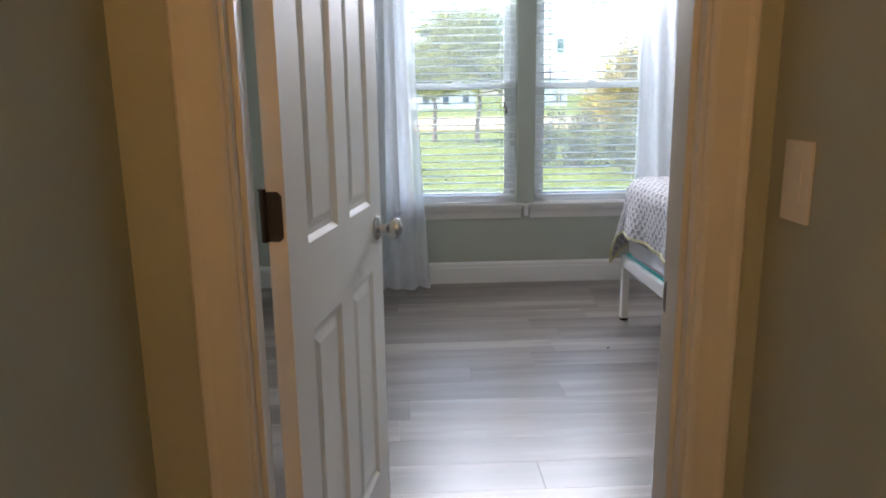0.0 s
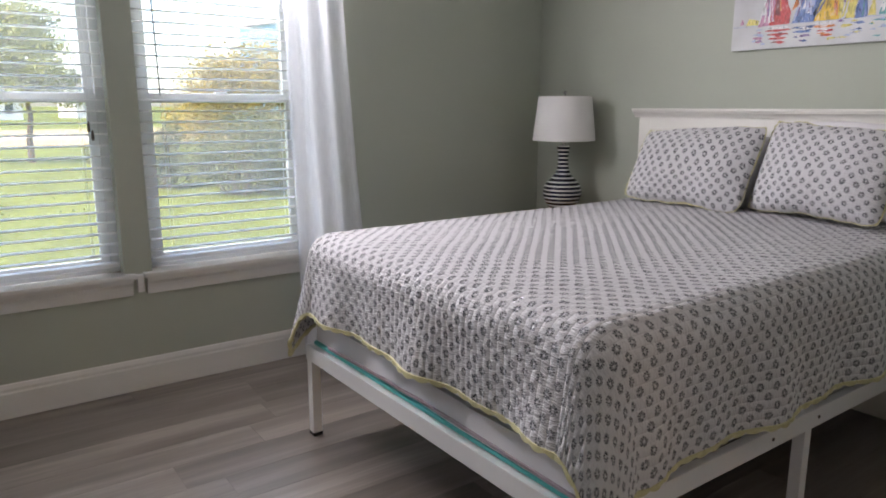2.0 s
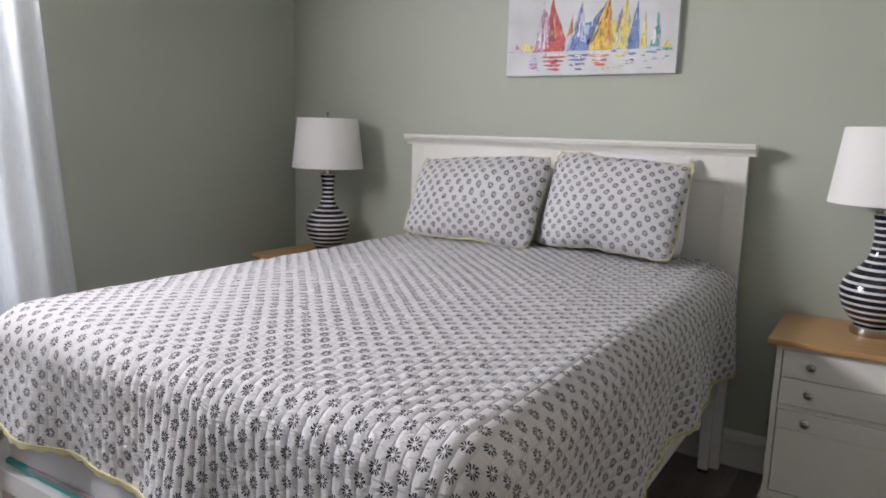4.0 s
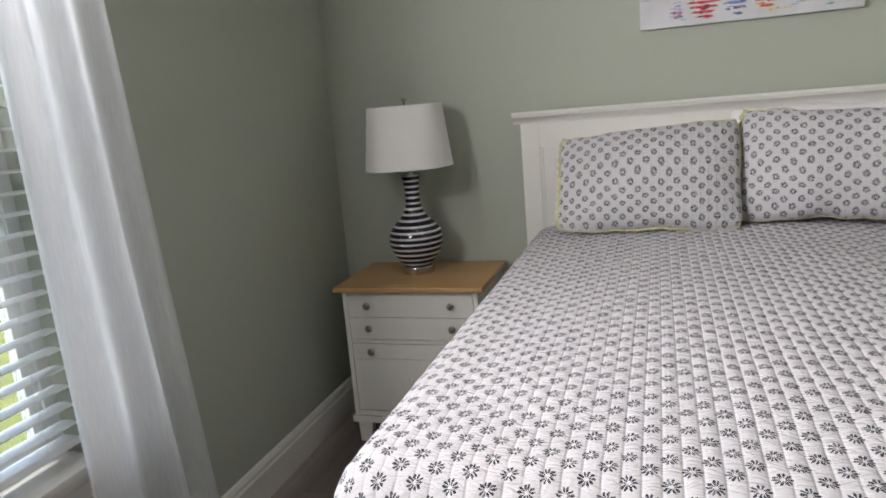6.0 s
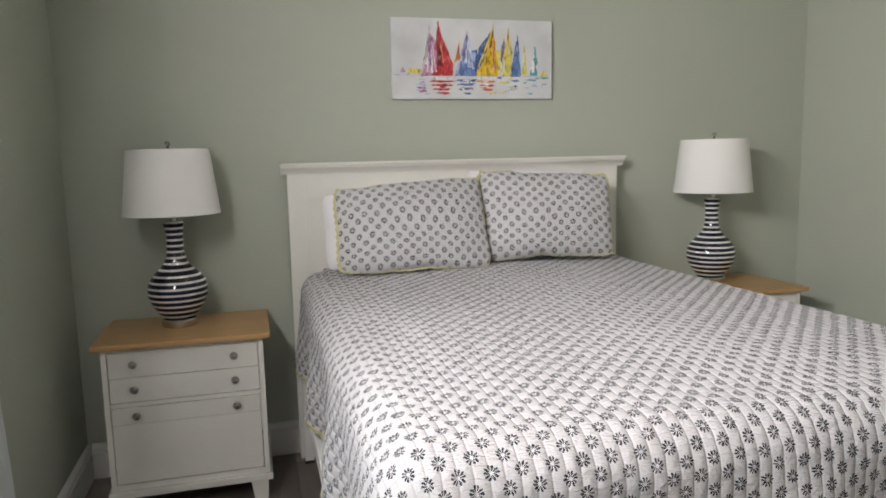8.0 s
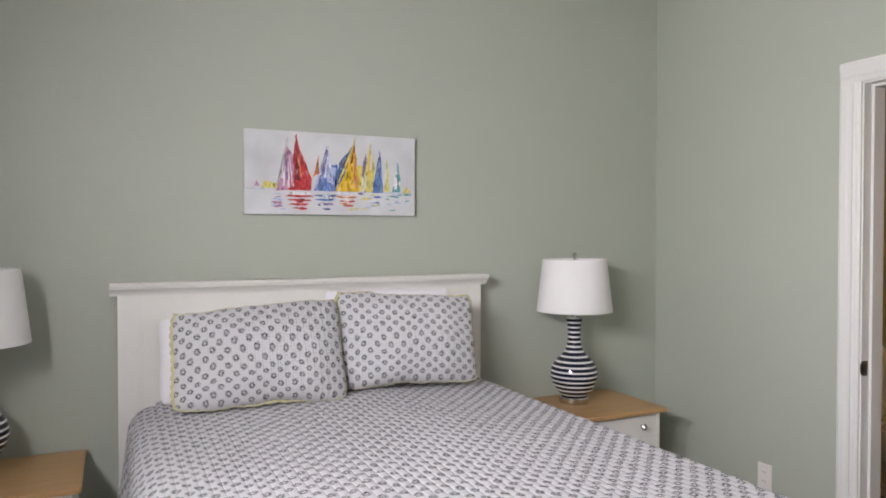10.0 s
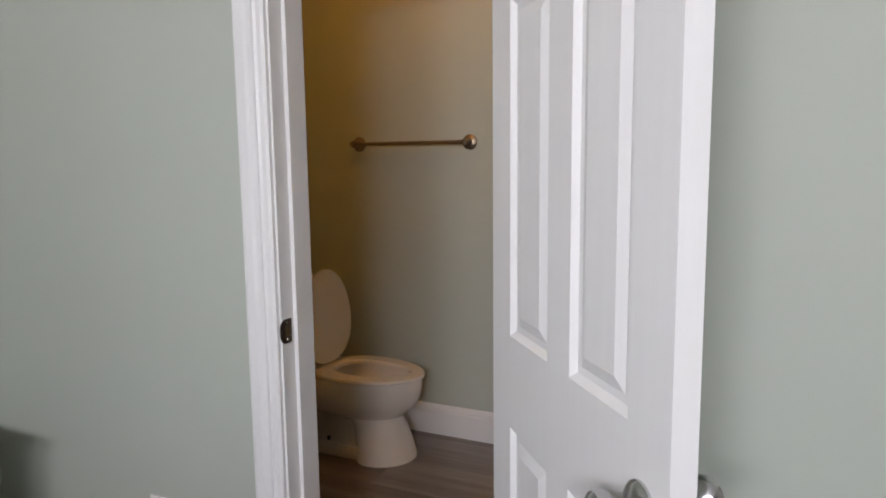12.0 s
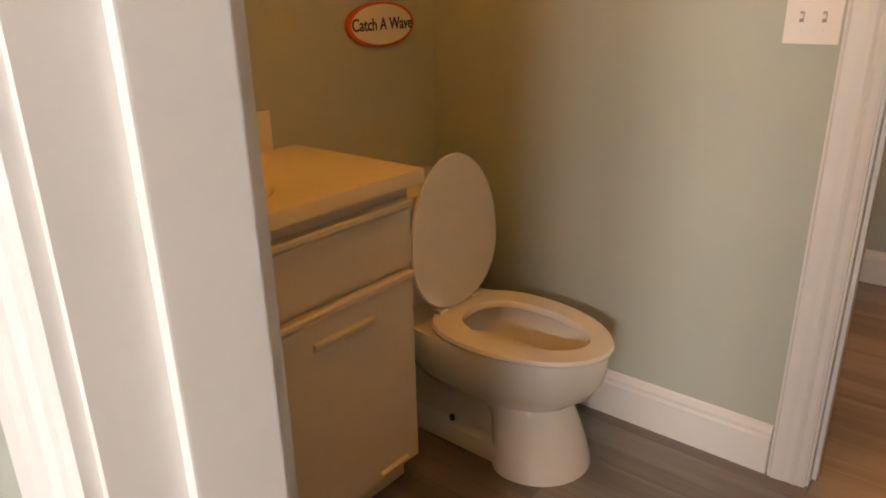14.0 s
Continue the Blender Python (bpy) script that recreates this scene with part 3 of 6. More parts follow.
def door(name, label, pin, w, angle, knob_mat, rise=0.0, z0=0.012, knob_z=0.905):
    """Leaf hung on a pin at its local origin, closed along +x; its hall-side face lies at y -0.035. rise: how much higher its lock rail sits."""
    d = thing(name, label, "door", (pin[0], pin[1], z0), angle, kind="structure")
    t, h = 0.035, HEAD - 0.018
    bm = bmesh.new()
    panel_door(bm, w, h, t, ((RAILS[0][0], RAILS[0][1] + rise), (RAILS[1][0] + rise, RAILS[1][1]), RAILS[2]))
    part("leaf", bm, DOOR, d)
    knob_set(d, w - 0.060, knob_z, t, knob_mat, "round metal door knob")
    bm = bmesh.new()
    box(bm, w, w + 0.0015, -0.030, -0.006, knob_z - 0.029, knob_z + 0.028)
    box(bm, w + 0.0015, w + 0.009, -0.024, -0.012, knob_z - 0.010, knob_z + 0.010, 0.002)
    part("latch", bm, knob_mat, d, "metal latch plate")
    for zc in (0.20, 1.045, 1.83):
        bm = bmesh.new()
        rod(bm, (-0.004, 0.005, zc - 0.045), (-0.004, 0.005, zc + 0.045), 0.0058, 14)
        rod(bm, (-0.004, 0.005, zc + 0.045), (-0.004, 0.005, zc + 0.049), 0.0072, 14)
        prof = [(0.0, -0.044), (-0.022, -0.044), (-0.029, -0.037), (-0.029, 0.037), (-0.022, 0.044), (0.0, 0.044)]
        sweep(bm, prof, (-0.0022, 0, zc), (0, 1, 0), (0, 0, 1), (1, 0, 0), 0.0020)
        hg = part("hinge", bm, BRONZE, d, "dark bronze butt hinge", True)
        for sz in (-0.03, 0.0, 0.03):
            bm = bmesh.new()
            lathe(bm, [(0.0035, 0), (0.003, -0.001), (0.0, -0.001)], 10, (-0.0022, -0.020 if sz else -0.012, zc + sz), "x")
            part("screw", bm, BRONZE, hg)
    return d


door("door_1", "open white six-panel door with a chrome knob", (-0.218, 1.152), 0.705, 79.3, STEEL)
door("door_2", "open white six-panel bathroom door with a steel knob", (B0 + 0.001, 1.146), 0.622, 130.0, STEEL, 0.03, knob_z=0.908)

bm = bmesh.new()
panel_door(bm, 0.71, 2.02, 0.035, RAILS)
far_door = thing("door_3", "closed white six-panel door in warm light", "door", (2.31, -4.072, 0.012), 180, kind="structure")
part("leaf", bm, DOOR, far_door)
for o in far_door.children:
    o.location = (0, 0.0, 0)
knob_set(far_door, 0.66, 0.94, 0.0, STEEL, "round metal door knob", False)
casing(1.595, 2.315, -4.08, 1, 0.07)


def strike(x, y, z, s, mat):
    """Strike plate let into a jamb, with its lipped edge and dark pocket."""
    st = thing("strike_plate", "metal strike plate on the door jamb", "strike plate", (x, y, z))
    bm = bmesh.new()
    prof = [(-0.016, -0.029), (0.010, -0.029), (0.020, -0.024), (0.026, -0.012), (0.026, 0.012), (0.020, 0.024), (0.010, 0.029), (-0.016, 0.029)]
    sweep(bm, prof, (0, 0, 0), (0, 1, 0), (0, 0, 1), (s, 0, 0), 0.002)
    part("plate", bm, mat, st)
    bm = bmesh.new()
    box(bm, min(0.002 * s, 0.0026 * s), max(0.002 * s, 0.0026 * s), -0.012, 0.008, -0.013, 0.013)
    part("latch_hole", bm, STEEL, st, "bright metal latch pocket")
    for zz in (-0.021, 0.021):
        bm = bmesh.new()
        lathe(bm, [(0.0035, 0.0019), (0.003, 0.003), (0.0, 0.003)], 10, (0, 0.002, zz), "x")
        if s < 0:
            bmesh.ops.scale(bm, vec=(-1, 1, 1), verts=bm.verts)
        part("screw", bm, STEEL, st)
    return st


strike(B1 - 0.0002, 1.112, 0.935, -1, BRONZE)
strike(E1 - 0.0002, 1.106, 0.905, -1, STEEL).scale.y = 0.62

# ---- windows, blinds and curtains ----


def window(name, x0, x1):
    w = thing(name, "white vinyl double-hung window with clear glass", "window", ((x0 + x1) / 2, Y_N, 0), kind="structure")
    hw = (x1 - x0) / 2
    ya, yb = 0.075, 0.14
    bm = bmesh.new()
    box(bm, -hw, -hw + 0.035, ya, yb, WIN_Z0, WIN_Z1)
    box(bm, hw - 0.035, hw, ya, yb, WIN_Z0, WIN_Z1)
    box(bm, -hw + 0.035, hw - 0.035, ya, yb, WIN_Z0, WIN_Z0 + 0.04)
    box(bm, -hw + 0.035, hw - 0.035, ya, yb, WIN_Z1 - 0.04, WIN_Z1)
    part("window_frame", bm, VINYL, w)
    mid = 1.322
    for nm, z0, z1, y in (("lower_sash", WIN_Z0 + 0.04, mid + 0.02, 0.082), ("upper_sash", mid - 0.02, WIN_Z1 - 0.04, 0.112)):
        a = hw - 0.036
        bm = bmesh.new()
        r = 0.038
        box(bm, -a, -a + r, y, y + 0.026, z0, z1, 0.003)
        box(bm, a - r, a, y, y + 0.026, z0, z1, 0.003)
        box(bm, -a + r, a - r, y, y + 0.026, z0, z0 + r + 0.006, 0.003)
        box(bm, -a + r, a - r, y, y + 0.026, z1 - r, z1, 0.003)
        sash = part(nm, bm, VINYL, w)
        bm = bmesh.new()
        box(bm, -a + r, a - r, y + 0.011, y + 0.015, z0 + r, z1 - r)
        pane = part("pane", bm, GLASS, sash)
        pane.visible_shadow = False
        if nm == "lower_sash":
            bm = bmesh.new()
            box(bm, -0.03, 0.03, y + 0.004, y + 0.024, z1, z1 + 0.012, 0.003)
            part("sash_lock", bm, VINYL, sash)
    return w


window("window_1", *WINDOWS[0])
window("window_2", *WINDOWS[1])


def blind(x0, x1, wand):
    """Raised-slat blind inside the opening: head rail, flat slats, bottom rail, ladder cords."""
    xc, hw = (x0 + x1) / 2, (x1 - x0) / 2 - 0.010
    b = thing("window_blind", "white horizontal blind with open slats in the window", "blind", (xc, Y_N + 0.036, 0), group="window blinds")
    bm = bmesh.new()
    box(bm, -hw, hw, -0.026, 0.026, 2.05, 2.095, 0.003)
    part("head_rail", bm, SLAT, b)
    bm = bmesh.new()
    box(bm, -hw, hw, -0.025, 0.025, 0.585, 0.605, 0.005)
    part("bottom_rail", bm, SLAT, b)
    bm = bmesh.new()
    sweep(bm, [(-0.025, -0.002), (-0.012, 0.0008), (0.0, 0.0018), (0.012, 0.0008), (0.025, -0.002), (0.025, 0.001), (0.012, 0.0038), (0.0, 0.0048), (-0.012, 0.0038), (-0.025, 0.001)],
          (-hw, 0, 0), (0, 1, 0), (0, 0, 1), (1, 0, 0), 2 * hw)
    me = finish(bm, "slat", SLAT)
    z = 0.640
    while z < 2.04:
        share("slat", me, b, pose(0, 0, z, random.uniform(-0.4, 1.6), 0, random.uniform(-0.08, 0.08)))
        z += 0.0480
    for x in (-hw + 0.10, hw - 0.10):
        for y in (-0.026, 0.026):
            bm = bmesh.new()
            rod(bm, (x, y, 0.60), (x, y, 2.06), 0.0008, 6)
            part("ladder_cord", bm, SLAT, b)
    if wand:
        bm = bmesh.new()
        rod(bm, (-hw + 0.085, -0.034, 1.335), (-hw + 0.070, -0.034, 2.06), 0.0032, 8)
        part("tilt_wand", bm, GREYCLOTH, b, "thin dark tilt wand")
    else:
        bm = bmesh.new()
        rod(bm, (hw - 0.075, -0.036, 1.22), (hw - 0.075, -0.036, 2.06), 0.0009, 6)
        rod(bm, (hw - 0.062, -0.036, 1.19), (hw - 0.062, -0.036, 2.06), 0.0009, 6)
        part("lift_cord", bm, SLAT, b)
        for dx, z0 in ((-0.075, 1.18), (-0.062, 1.145)):
            bm = bmesh.new()
            lathe(bm, [(0.002, 0.045), (0.005, 0.035), (0.0065, 0.008), (0.004, 0.0), (0.0, 0.0)], 12, (hw + dx, -0.036, z0))
            part("tassel", bm, BRONZE, b, "small dark cord tassel", True)


blind(*WINDOWS[0], False)
blind(*WINDOWS[1], True)


def sill(x0, x1):
    bm = bmesh.new()
    box(bm, x0 - 0.0, x1 + 0.0, Y_N - 0.045, Y_N + 0.074, WIN_Z0 + 0.0005, WIN_Z0 + 0.022, 0.004)
    box(bm, x0 - 0.045, x1 + 0.045, Y_N - 0.046, Y_N - 0.001, WIN_Z0 + 0.0, WIN_Z0 + 0.0225, 0.006)
    sweep(bm, [(0, 0), (0.012, 0.0), (0.016, 0.030), (0.020, 0.045), (0.030, 0.060), (0.032, 0.078), (0, 0.078)], (x0 - 0.03, Y_N - 0.0005, WIN_Z0 - 0.079), (0, -1, 0), (0, 0, 1), (1, 0, 0), x1 - x0 + 0.06)
    solid("window_sill", bm, TRIM, "white painted window sill with a moulded apron", "window sill", "structure")


sill(*WINDOWS[0])
sill(*WINDOWS[1])
bm = bmesh.new()
box(bm, wl1 + 0.0455, wr0 - 0.0455, Y_N - 0.038, Y_N - 0.001, WIN_Z0 - 0.062, WIN_Z0 + 0.016, 0.003)
solid("trim", bm, TRIM, "white block between the window sills", "trim", "structure")


def curtain(label, top, bottom, folds, seed, y=4.466, z0=0.012):
    """Floor-length sheer panel that hangs in uneven folds, wider at the hem."""
    rnd = random.Random(seed)
    amps = [rnd.uniform(0.55, 1.25) for _ in range(folds * 2 + 2)]
    nx, nz = folds * 12, 60
    bm = bmesh.new()
    rows = []
    for j in range(nz + 1):
        f = j / nz
        z = 2.27 + (z0 - 2.27) * f
        x0 = top[0] + (bottom[0] - top[0]) * f ** 1.6
        x1 = top[1] + (bottom[1] - top[1]) * f ** 1.6
        row = []
        for i in range(nx + 1):
            u = i / nx
            ph = u * folds * 2 * math.pi
            a = amps[int(u * folds * 2)] * (0.012 + 0.024 * f)
            yy = y + a * math.sin(ph + 0.9 * math.sin(2.2 * f + u * 3)) - 0.03 * f * math.sin(u * 3.1)
            xx = x0 + (x1 - x0) * u + 0.012 * f * math.cos(ph * 1.0)
            zz = z + (0.010 * math.sin(ph * 0.5 + seed) * f ** 6)
            row.append(bm.verts.new((xx, yy, max(zz, 0.006))))
        rows.append(row)
    for a, b in zip(rows, rows[1:]):
        for i in range(nx):
            bm.faces.new((a[i], a[i + 1], b[i + 1], b[i]))
    c = thing("curtain", label, "curtain", group="window curtains")
    part("panel", bm, VOILE, c, smooth=True)
    bm = bmesh.new()
    x0, x1 = top
    sweep(bm, [(-0.014, 0), (0.014, 0), (0.014, 0.05), (-0.014, 0.05)], (x0, y, 2.262), (0, 1, 0), (0, 0, 1), (1, 0, 0), x1 - x0)
    part("heading", bm, SHEET, c, "stitched rod pocket")
    return c


curtain("sheer white curtain gathered beside the window", (-0.185, 0.045), (-0.285, 0.125), 4, 3)
curtain("sheer white curtain gathered at the bed side of the window", (1.48, 1.775), (1.52, 1.895), 3, 8)
cr = thing("curtain_rod", "thin white curtain rod over the windows", "curtain rod", (0, 4.466, 2.287))
bm = bmesh.new()
rod(bm, (-0.40, 0, 0), (2.0, 0, 0), 0.008, 14)
part("pole", bm, METALWHITE, cr)
for x in (-0.36, 0.79, 1.96):
    bm = bmesh.new()
    box(bm, x - 0.006, x + 0.006, -0.004, 0.132, -0.006, 0.004)
    box(bm, x - 0.012, x + 0.012, 0.128, 0.134, -0.03, 0.03)
    part("bracket", bm, METALWHITE, cr)
for x in (-0.41, 2.01):
    bm = bmesh.new()
    bmesh.ops.create_uvsphere(bm, u_segments=16, v_segments=10, radius=0.016, matrix=Matrix.Translation((x, 0, 0)))
    part("finial", bm, METALWHITE, cr, smooth=True)

# ---- bed ----
BX0, BX1, BY0, BY1 = 1.20, 3.12, 2.265, 3.735
bed = thing("bed_frame", "white bed frame with a panelled headboard on square legs", "bed", (0, 0, 0))
HB0, HB1 = 2.237, 3.747
bm = bmesh.new()
box(bm, 3.156, 3.172, HB0 + 0.070, HB1 - 0.070, 0.44, 1.137)
hb = part("headboard", bm, FURN, bed)
for nm, b in (("post", (3.145, 3.180, HB0, HB0 + 0.072, 0.0, 1.231)), ("post", (3.145, 3.180, HB1 - 0.072, HB1, 0.0, 1.231)), ("rail", (3.145, 3.180, HB0 + 0.072, HB1 - 0.072, 1.135, 1.231)), ("rail", (3.145, 3.180, HB0 + 0.072, HB1 - 0.072, 0.36, 0.45)),
              ("bead", (3.150, 3.158, HB0 + 0.072, HB0 + 0.084, 0.45, 1.135)), ("bead", (3.150, 3.158, HB1 - 0.084, HB1 - 0.072, 0.45, 1.135)), ("bead", (3.150, 3.158, HB0 + 0.084, HB1 - 0.084, 1.123, 1.135))):
    bm = bmesh.new()
    box(bm, *b, 0.002)
    part(nm, bm, FURN, hb)
bm = bmesh.new()
sweep(bm, [(0.0, 0.0), (0.004, 0.0), (0.008, 0.010), (0.018, 0.020), (0.028, 0.026), (0.030, 0.034), (0.036, 0.036), (0.036, 0.046), (-0.040, 0.046), (-0.040, 0.036), (-0.035, 0.0)], (3.145, HB0 - 0.026, 1.230), (-1, 0, 0), (0, 0, 1), (0, 1, 0), HB1 - HB0 + 0.052)
part("cornice", bm, FURN, hb)
for nm, b in (("foot_rail", (BX0, BX0 + 0.028, BY0, BY1, 0.315, 0.375)), ("side_rail", (BX0 + 0.028, 3.145, BY0, BY0 + 0.028, 0.315, 0.375)), ("side_rail", (BX0 + 0.028, 3.145, BY1 - 0.028, BY1, 0.315, 0.375))):
    bm = bmesh.new()
    box(bm, *b, 0.003)
    part(nm, bm, METALWHITE, bed)
for x, y in ((BX0 + 0.002, BY0 + 0.002), (BX0 + 0.002, BY1 - 0.040), (2.17, BY0 + 0.002), (2.17, BY1 - 0.040), (2.17, 2.98), (3.085, BY0 + 0.002), (3.085, BY1 - 0.040)):
    bm = bmesh.new()
    box(bm, x, x + 0.038, y, y + 0.038, 0.012, 0.3148, 0.003)
    leg = part("leg", bm, METALWHITE, bed)
    bm = bmesh.new()
    box(bm, x - 0.001, x + 0.039, y - 0.001, y + 0.039, 0.0, 0.014, 0.003)
    part("rubber_foot", bm, RUBBER, leg, "black rubber foot")
for k in range(9):
    bm = bmesh.new()
    x = 1.34 + k * 0.2
    box(bm, x, x + 0.03, BY0 + 0.028, BY1 - 0.028, 0.335, 0.360)
    part("cross_slat", bm, METALWHITE, bed)
for x in (1.98, 2.24):
    bm = bmesh.new()
    lathe(bm, [(0.006, 0), (0.005, -0.003), (0, -0.003)], 10, (x, BY0, 0.345), "y")
    part("bolt", bm, BRONZE, bed)


def slab(bm, x0, x1, y0, y1, z0, z1, r, wob, seed):
    """A stuffed slab with rounded edges and a slightly uneven skin."""
    box(bm, x0, x1, y0, y1, z0, z1)
    bmesh.ops.bevel(bm, geom=list(bm.edges), offset=r, segments=4, affect="EDGES")
    bmesh.ops.subdivide_edges(bm, edges=[e for e in bm.edges if e.calc_length() > 0.4], cuts=14, use_grid_fill=True)
    for v in bm.verts:
        v.co += Vector((noise.noise(v.co * 3 + Vector((seed, 0, 0))), noise.noise(v.co * 3 + Vector((0, seed, 0))), 0.5 * noise.noise(v.co * 3 + Vector((0, 0, seed))))) * wob


bm = bmesh.new()
slab(bm, 1.225, 3.12, 2.285, 3.700, 0.378, 0.50, 0.02, 0.010, 3)
fnd = thing("box_spring", "box spring in a white sheet on the bed frame", "box spring")
part("cover", bm, SHEET, fnd, smooth=True)
bm = bmesh.new()
sweep(bm, [(0, 0), (0.010, 0.004), (0.010, 0.015), (0, 0.019)], (1.230, 2.30, 0.377), (-1, 0, 0), (0, 0, 1), (0, 1, 0), 1.40)
part("edge_band", bm, TEAL, fnd, "teal band along the lower edge")
bm = bmesh.new()
prev = None
for i in range(57):
    y = 2.31 + i * 0.0225
    sag = 0.010 * math.sin(math.pi * i / 56) + 0.003 * noise.noise((y * 9, 0, 2))
    row = [bm.verts.new((1.219 - dx, y, 0.397 + sag + dz)) for dx, dz in ((0, 0), (0.006, 0.001), (0.006, 0.009), (0, 0.011))]
    for k in range(4):
        if prev:
            bm.faces.new((prev[k], row[k], row[(k + 1) % 4], prev[(k + 1) % 4]))
    prev = row
part("piping", bm, MAUVE, fnd, "sagging mauve-grey piping", True)
bm = bmesh.new()
slab(bm, 1.228, 3.12, 2.275, 3.680, 0.502, 0.79, 0.05, 0.006, 7)
mt = thing("mattress", "thick mattress with a grey marl side under the quilt", "mattress")
part("body", bm, GREYCLOTH, mt, smooth=True)

TOP = 0.822


def drape(u, v, W, L):
    """Where a point of the quilt lies: u metres from the foot edge towards the head, v across; negative values hang."""
    du = max(0.0, -u) 
    dv = max(0.0, -v) if v < W / 2 else max(0.0, v - W)
    sv = -1 if v < W / 2 else 1
    cu, cv = max(u, 0.0), min(max(v, 0.0), W)
    d = math.hypot(du, dv)
    x, y, z = 1.280 + cu, 2.322 + cv, TOP
    if d > 1e-6:
        nx, ny = -du / d, sv * dv / d
        R = 0.095
        arc = R * math.pi / 2
        corner = min(du, dv) / max(d, 1e-6)
        if d < arc:
            a = d / R
            h, dz = R * math.sin(a), R * (1 - math.cos(a))
        else:
            s = d - arc
            along = cv if du > dv else cu
            sway = 0.017 * math.sin(along * 11 + 1.0) + 0.010 * math.sin(along * 23 + 0.6)
            lean = 0.05 + 0.30 * corner
            h, dz = R + s * lean + sway * min(1, s / 0.2) * (1 - corner), R + s * math.sqrt(1 - lean * lean)
        x, y, z = x + nx * h, y + ny * h, TOP - dz
    else:
        ease = min(1.0, u / 0.22) * min(1.0, min(v, W - v) / 0.16)
        z += (0.006 * noise.noise((u * 2.2, v * 2.2, 0)) + 0.012 * math.sin(math.pi * v / W)) * ease * ease * (3 - 2 * ease)
        z += 0.016 * max(0.0, (u - 1.45) / 0.4)
    return Vector((x, y, z))


def quilt():
    W, L = 1.300, 1.82
    chan = QUILT_CHANNEL
    us = [-0.347 + i * 0.012 for i in range(int((L + 0.347) / 0.012) + 1)]
    vs = [-0.422 + i * chan / 5 for i in range(int((W + 0.862) / (chan / 5)) + 1)]
    verts, uvs = [], []
    P = [[drape(u, v, W, L) for v in vs] for u in us]
    for i, u in enumerate(us):
        for j, v in enumerate(vs):
            p = P[i][j]
            a = P[min(i + 1, len(us) - 1)][j] - P[max(i - 1, 0)][j]
            b = P[i][min(j + 1, len(vs) - 1)] - P[i][max(j - 1, 0)]
            nrm = a.cross(b)
            nrm = nrm.normalized() if nrm.length > 1e-9 else Vector((0, 0, 1))
            k = abs(math.sin(math.pi * v / chan)) ** 0.55
            puff = 0.0046 * k * (0.75 + 0.5 * noise.noise((u * 16, v * 5, 3))) + 0.0030 * noise.noise((u * 46, v * 24, 8))
            verts.append(p + nrm * puff)
            uvs.append((u, v))
    n = len(vs)
    faces = [(i * n + j, (i + 1) * n + j, (i + 1) * n + j + 1, i * n + j + 1) for i in range(len(us) - 1) for j in range(n - 1)]
    me = bpy.data.meshes.new("cover")
    me.from_pydata(verts, [], faces)
    lay = me.uv_layers.new(name="cloth")
    for lp in me.loops:
        lay.data[lp.index].uv = uvs[lp.vertex_index]
    me.materials.append(QUILT)
    me.shade_smooth()
    q = thing("quilt", "white channel-quilted cover with grey floral print on the bed", "quilt")
    ob = new("cover", me)
    ob.parent = q
    # scalloped yellow edging along the three hanging sides
    path = [(us[-1] * 0 + u, vs[0]) for u in us[::-1]] + [(us[0], v) for v in vs] + [(u, vs[-1]) for u in us]
    bm = bmesh.new()
    prev = None
    run = 0.0
    last = None
    for u, v in path:
        p = drape(u, v, W, L)
        ui, vi = (u + 0.004 if u <= us[0] + 1e-6 else u), (v + 0.004 if v <= vs[0] + 1e-6 else v - 0.004 if v >= vs[-1] - 1e-6 else v)
        q0 = drape(ui, vi, W, L)
        if last is not None:
            run += (p - last).length
        last = p
        down = (p - q0)
        down = down.normalized() if down.length > 1e-9 else Vector((0, 0, -1))
        out = Vector((p.x - 2.1, p.y - 3.0, 0)).normalized() * 0.006
        sc = 0.008 * abs(math.sin(run * math.pi / 0.055))
        row = [bm.verts.new(q0 + out * 1.3), bm.verts.new(p + down * (0.004 + sc) + out * 1.1), bm.verts.new(p + down * (0.004 + sc) - out * 0.6), bm.verts.new(q0 - out * 0.8)]
        if prev:
            for k in range(4):
                bm.faces.new((prev[k], row[k], row[(k + 1) % 4], prev[(k + 1) % 4]))
        prev = row
    part("edging", bm, YELLOW, q, "scalloped yellow edging", True)


quilt()


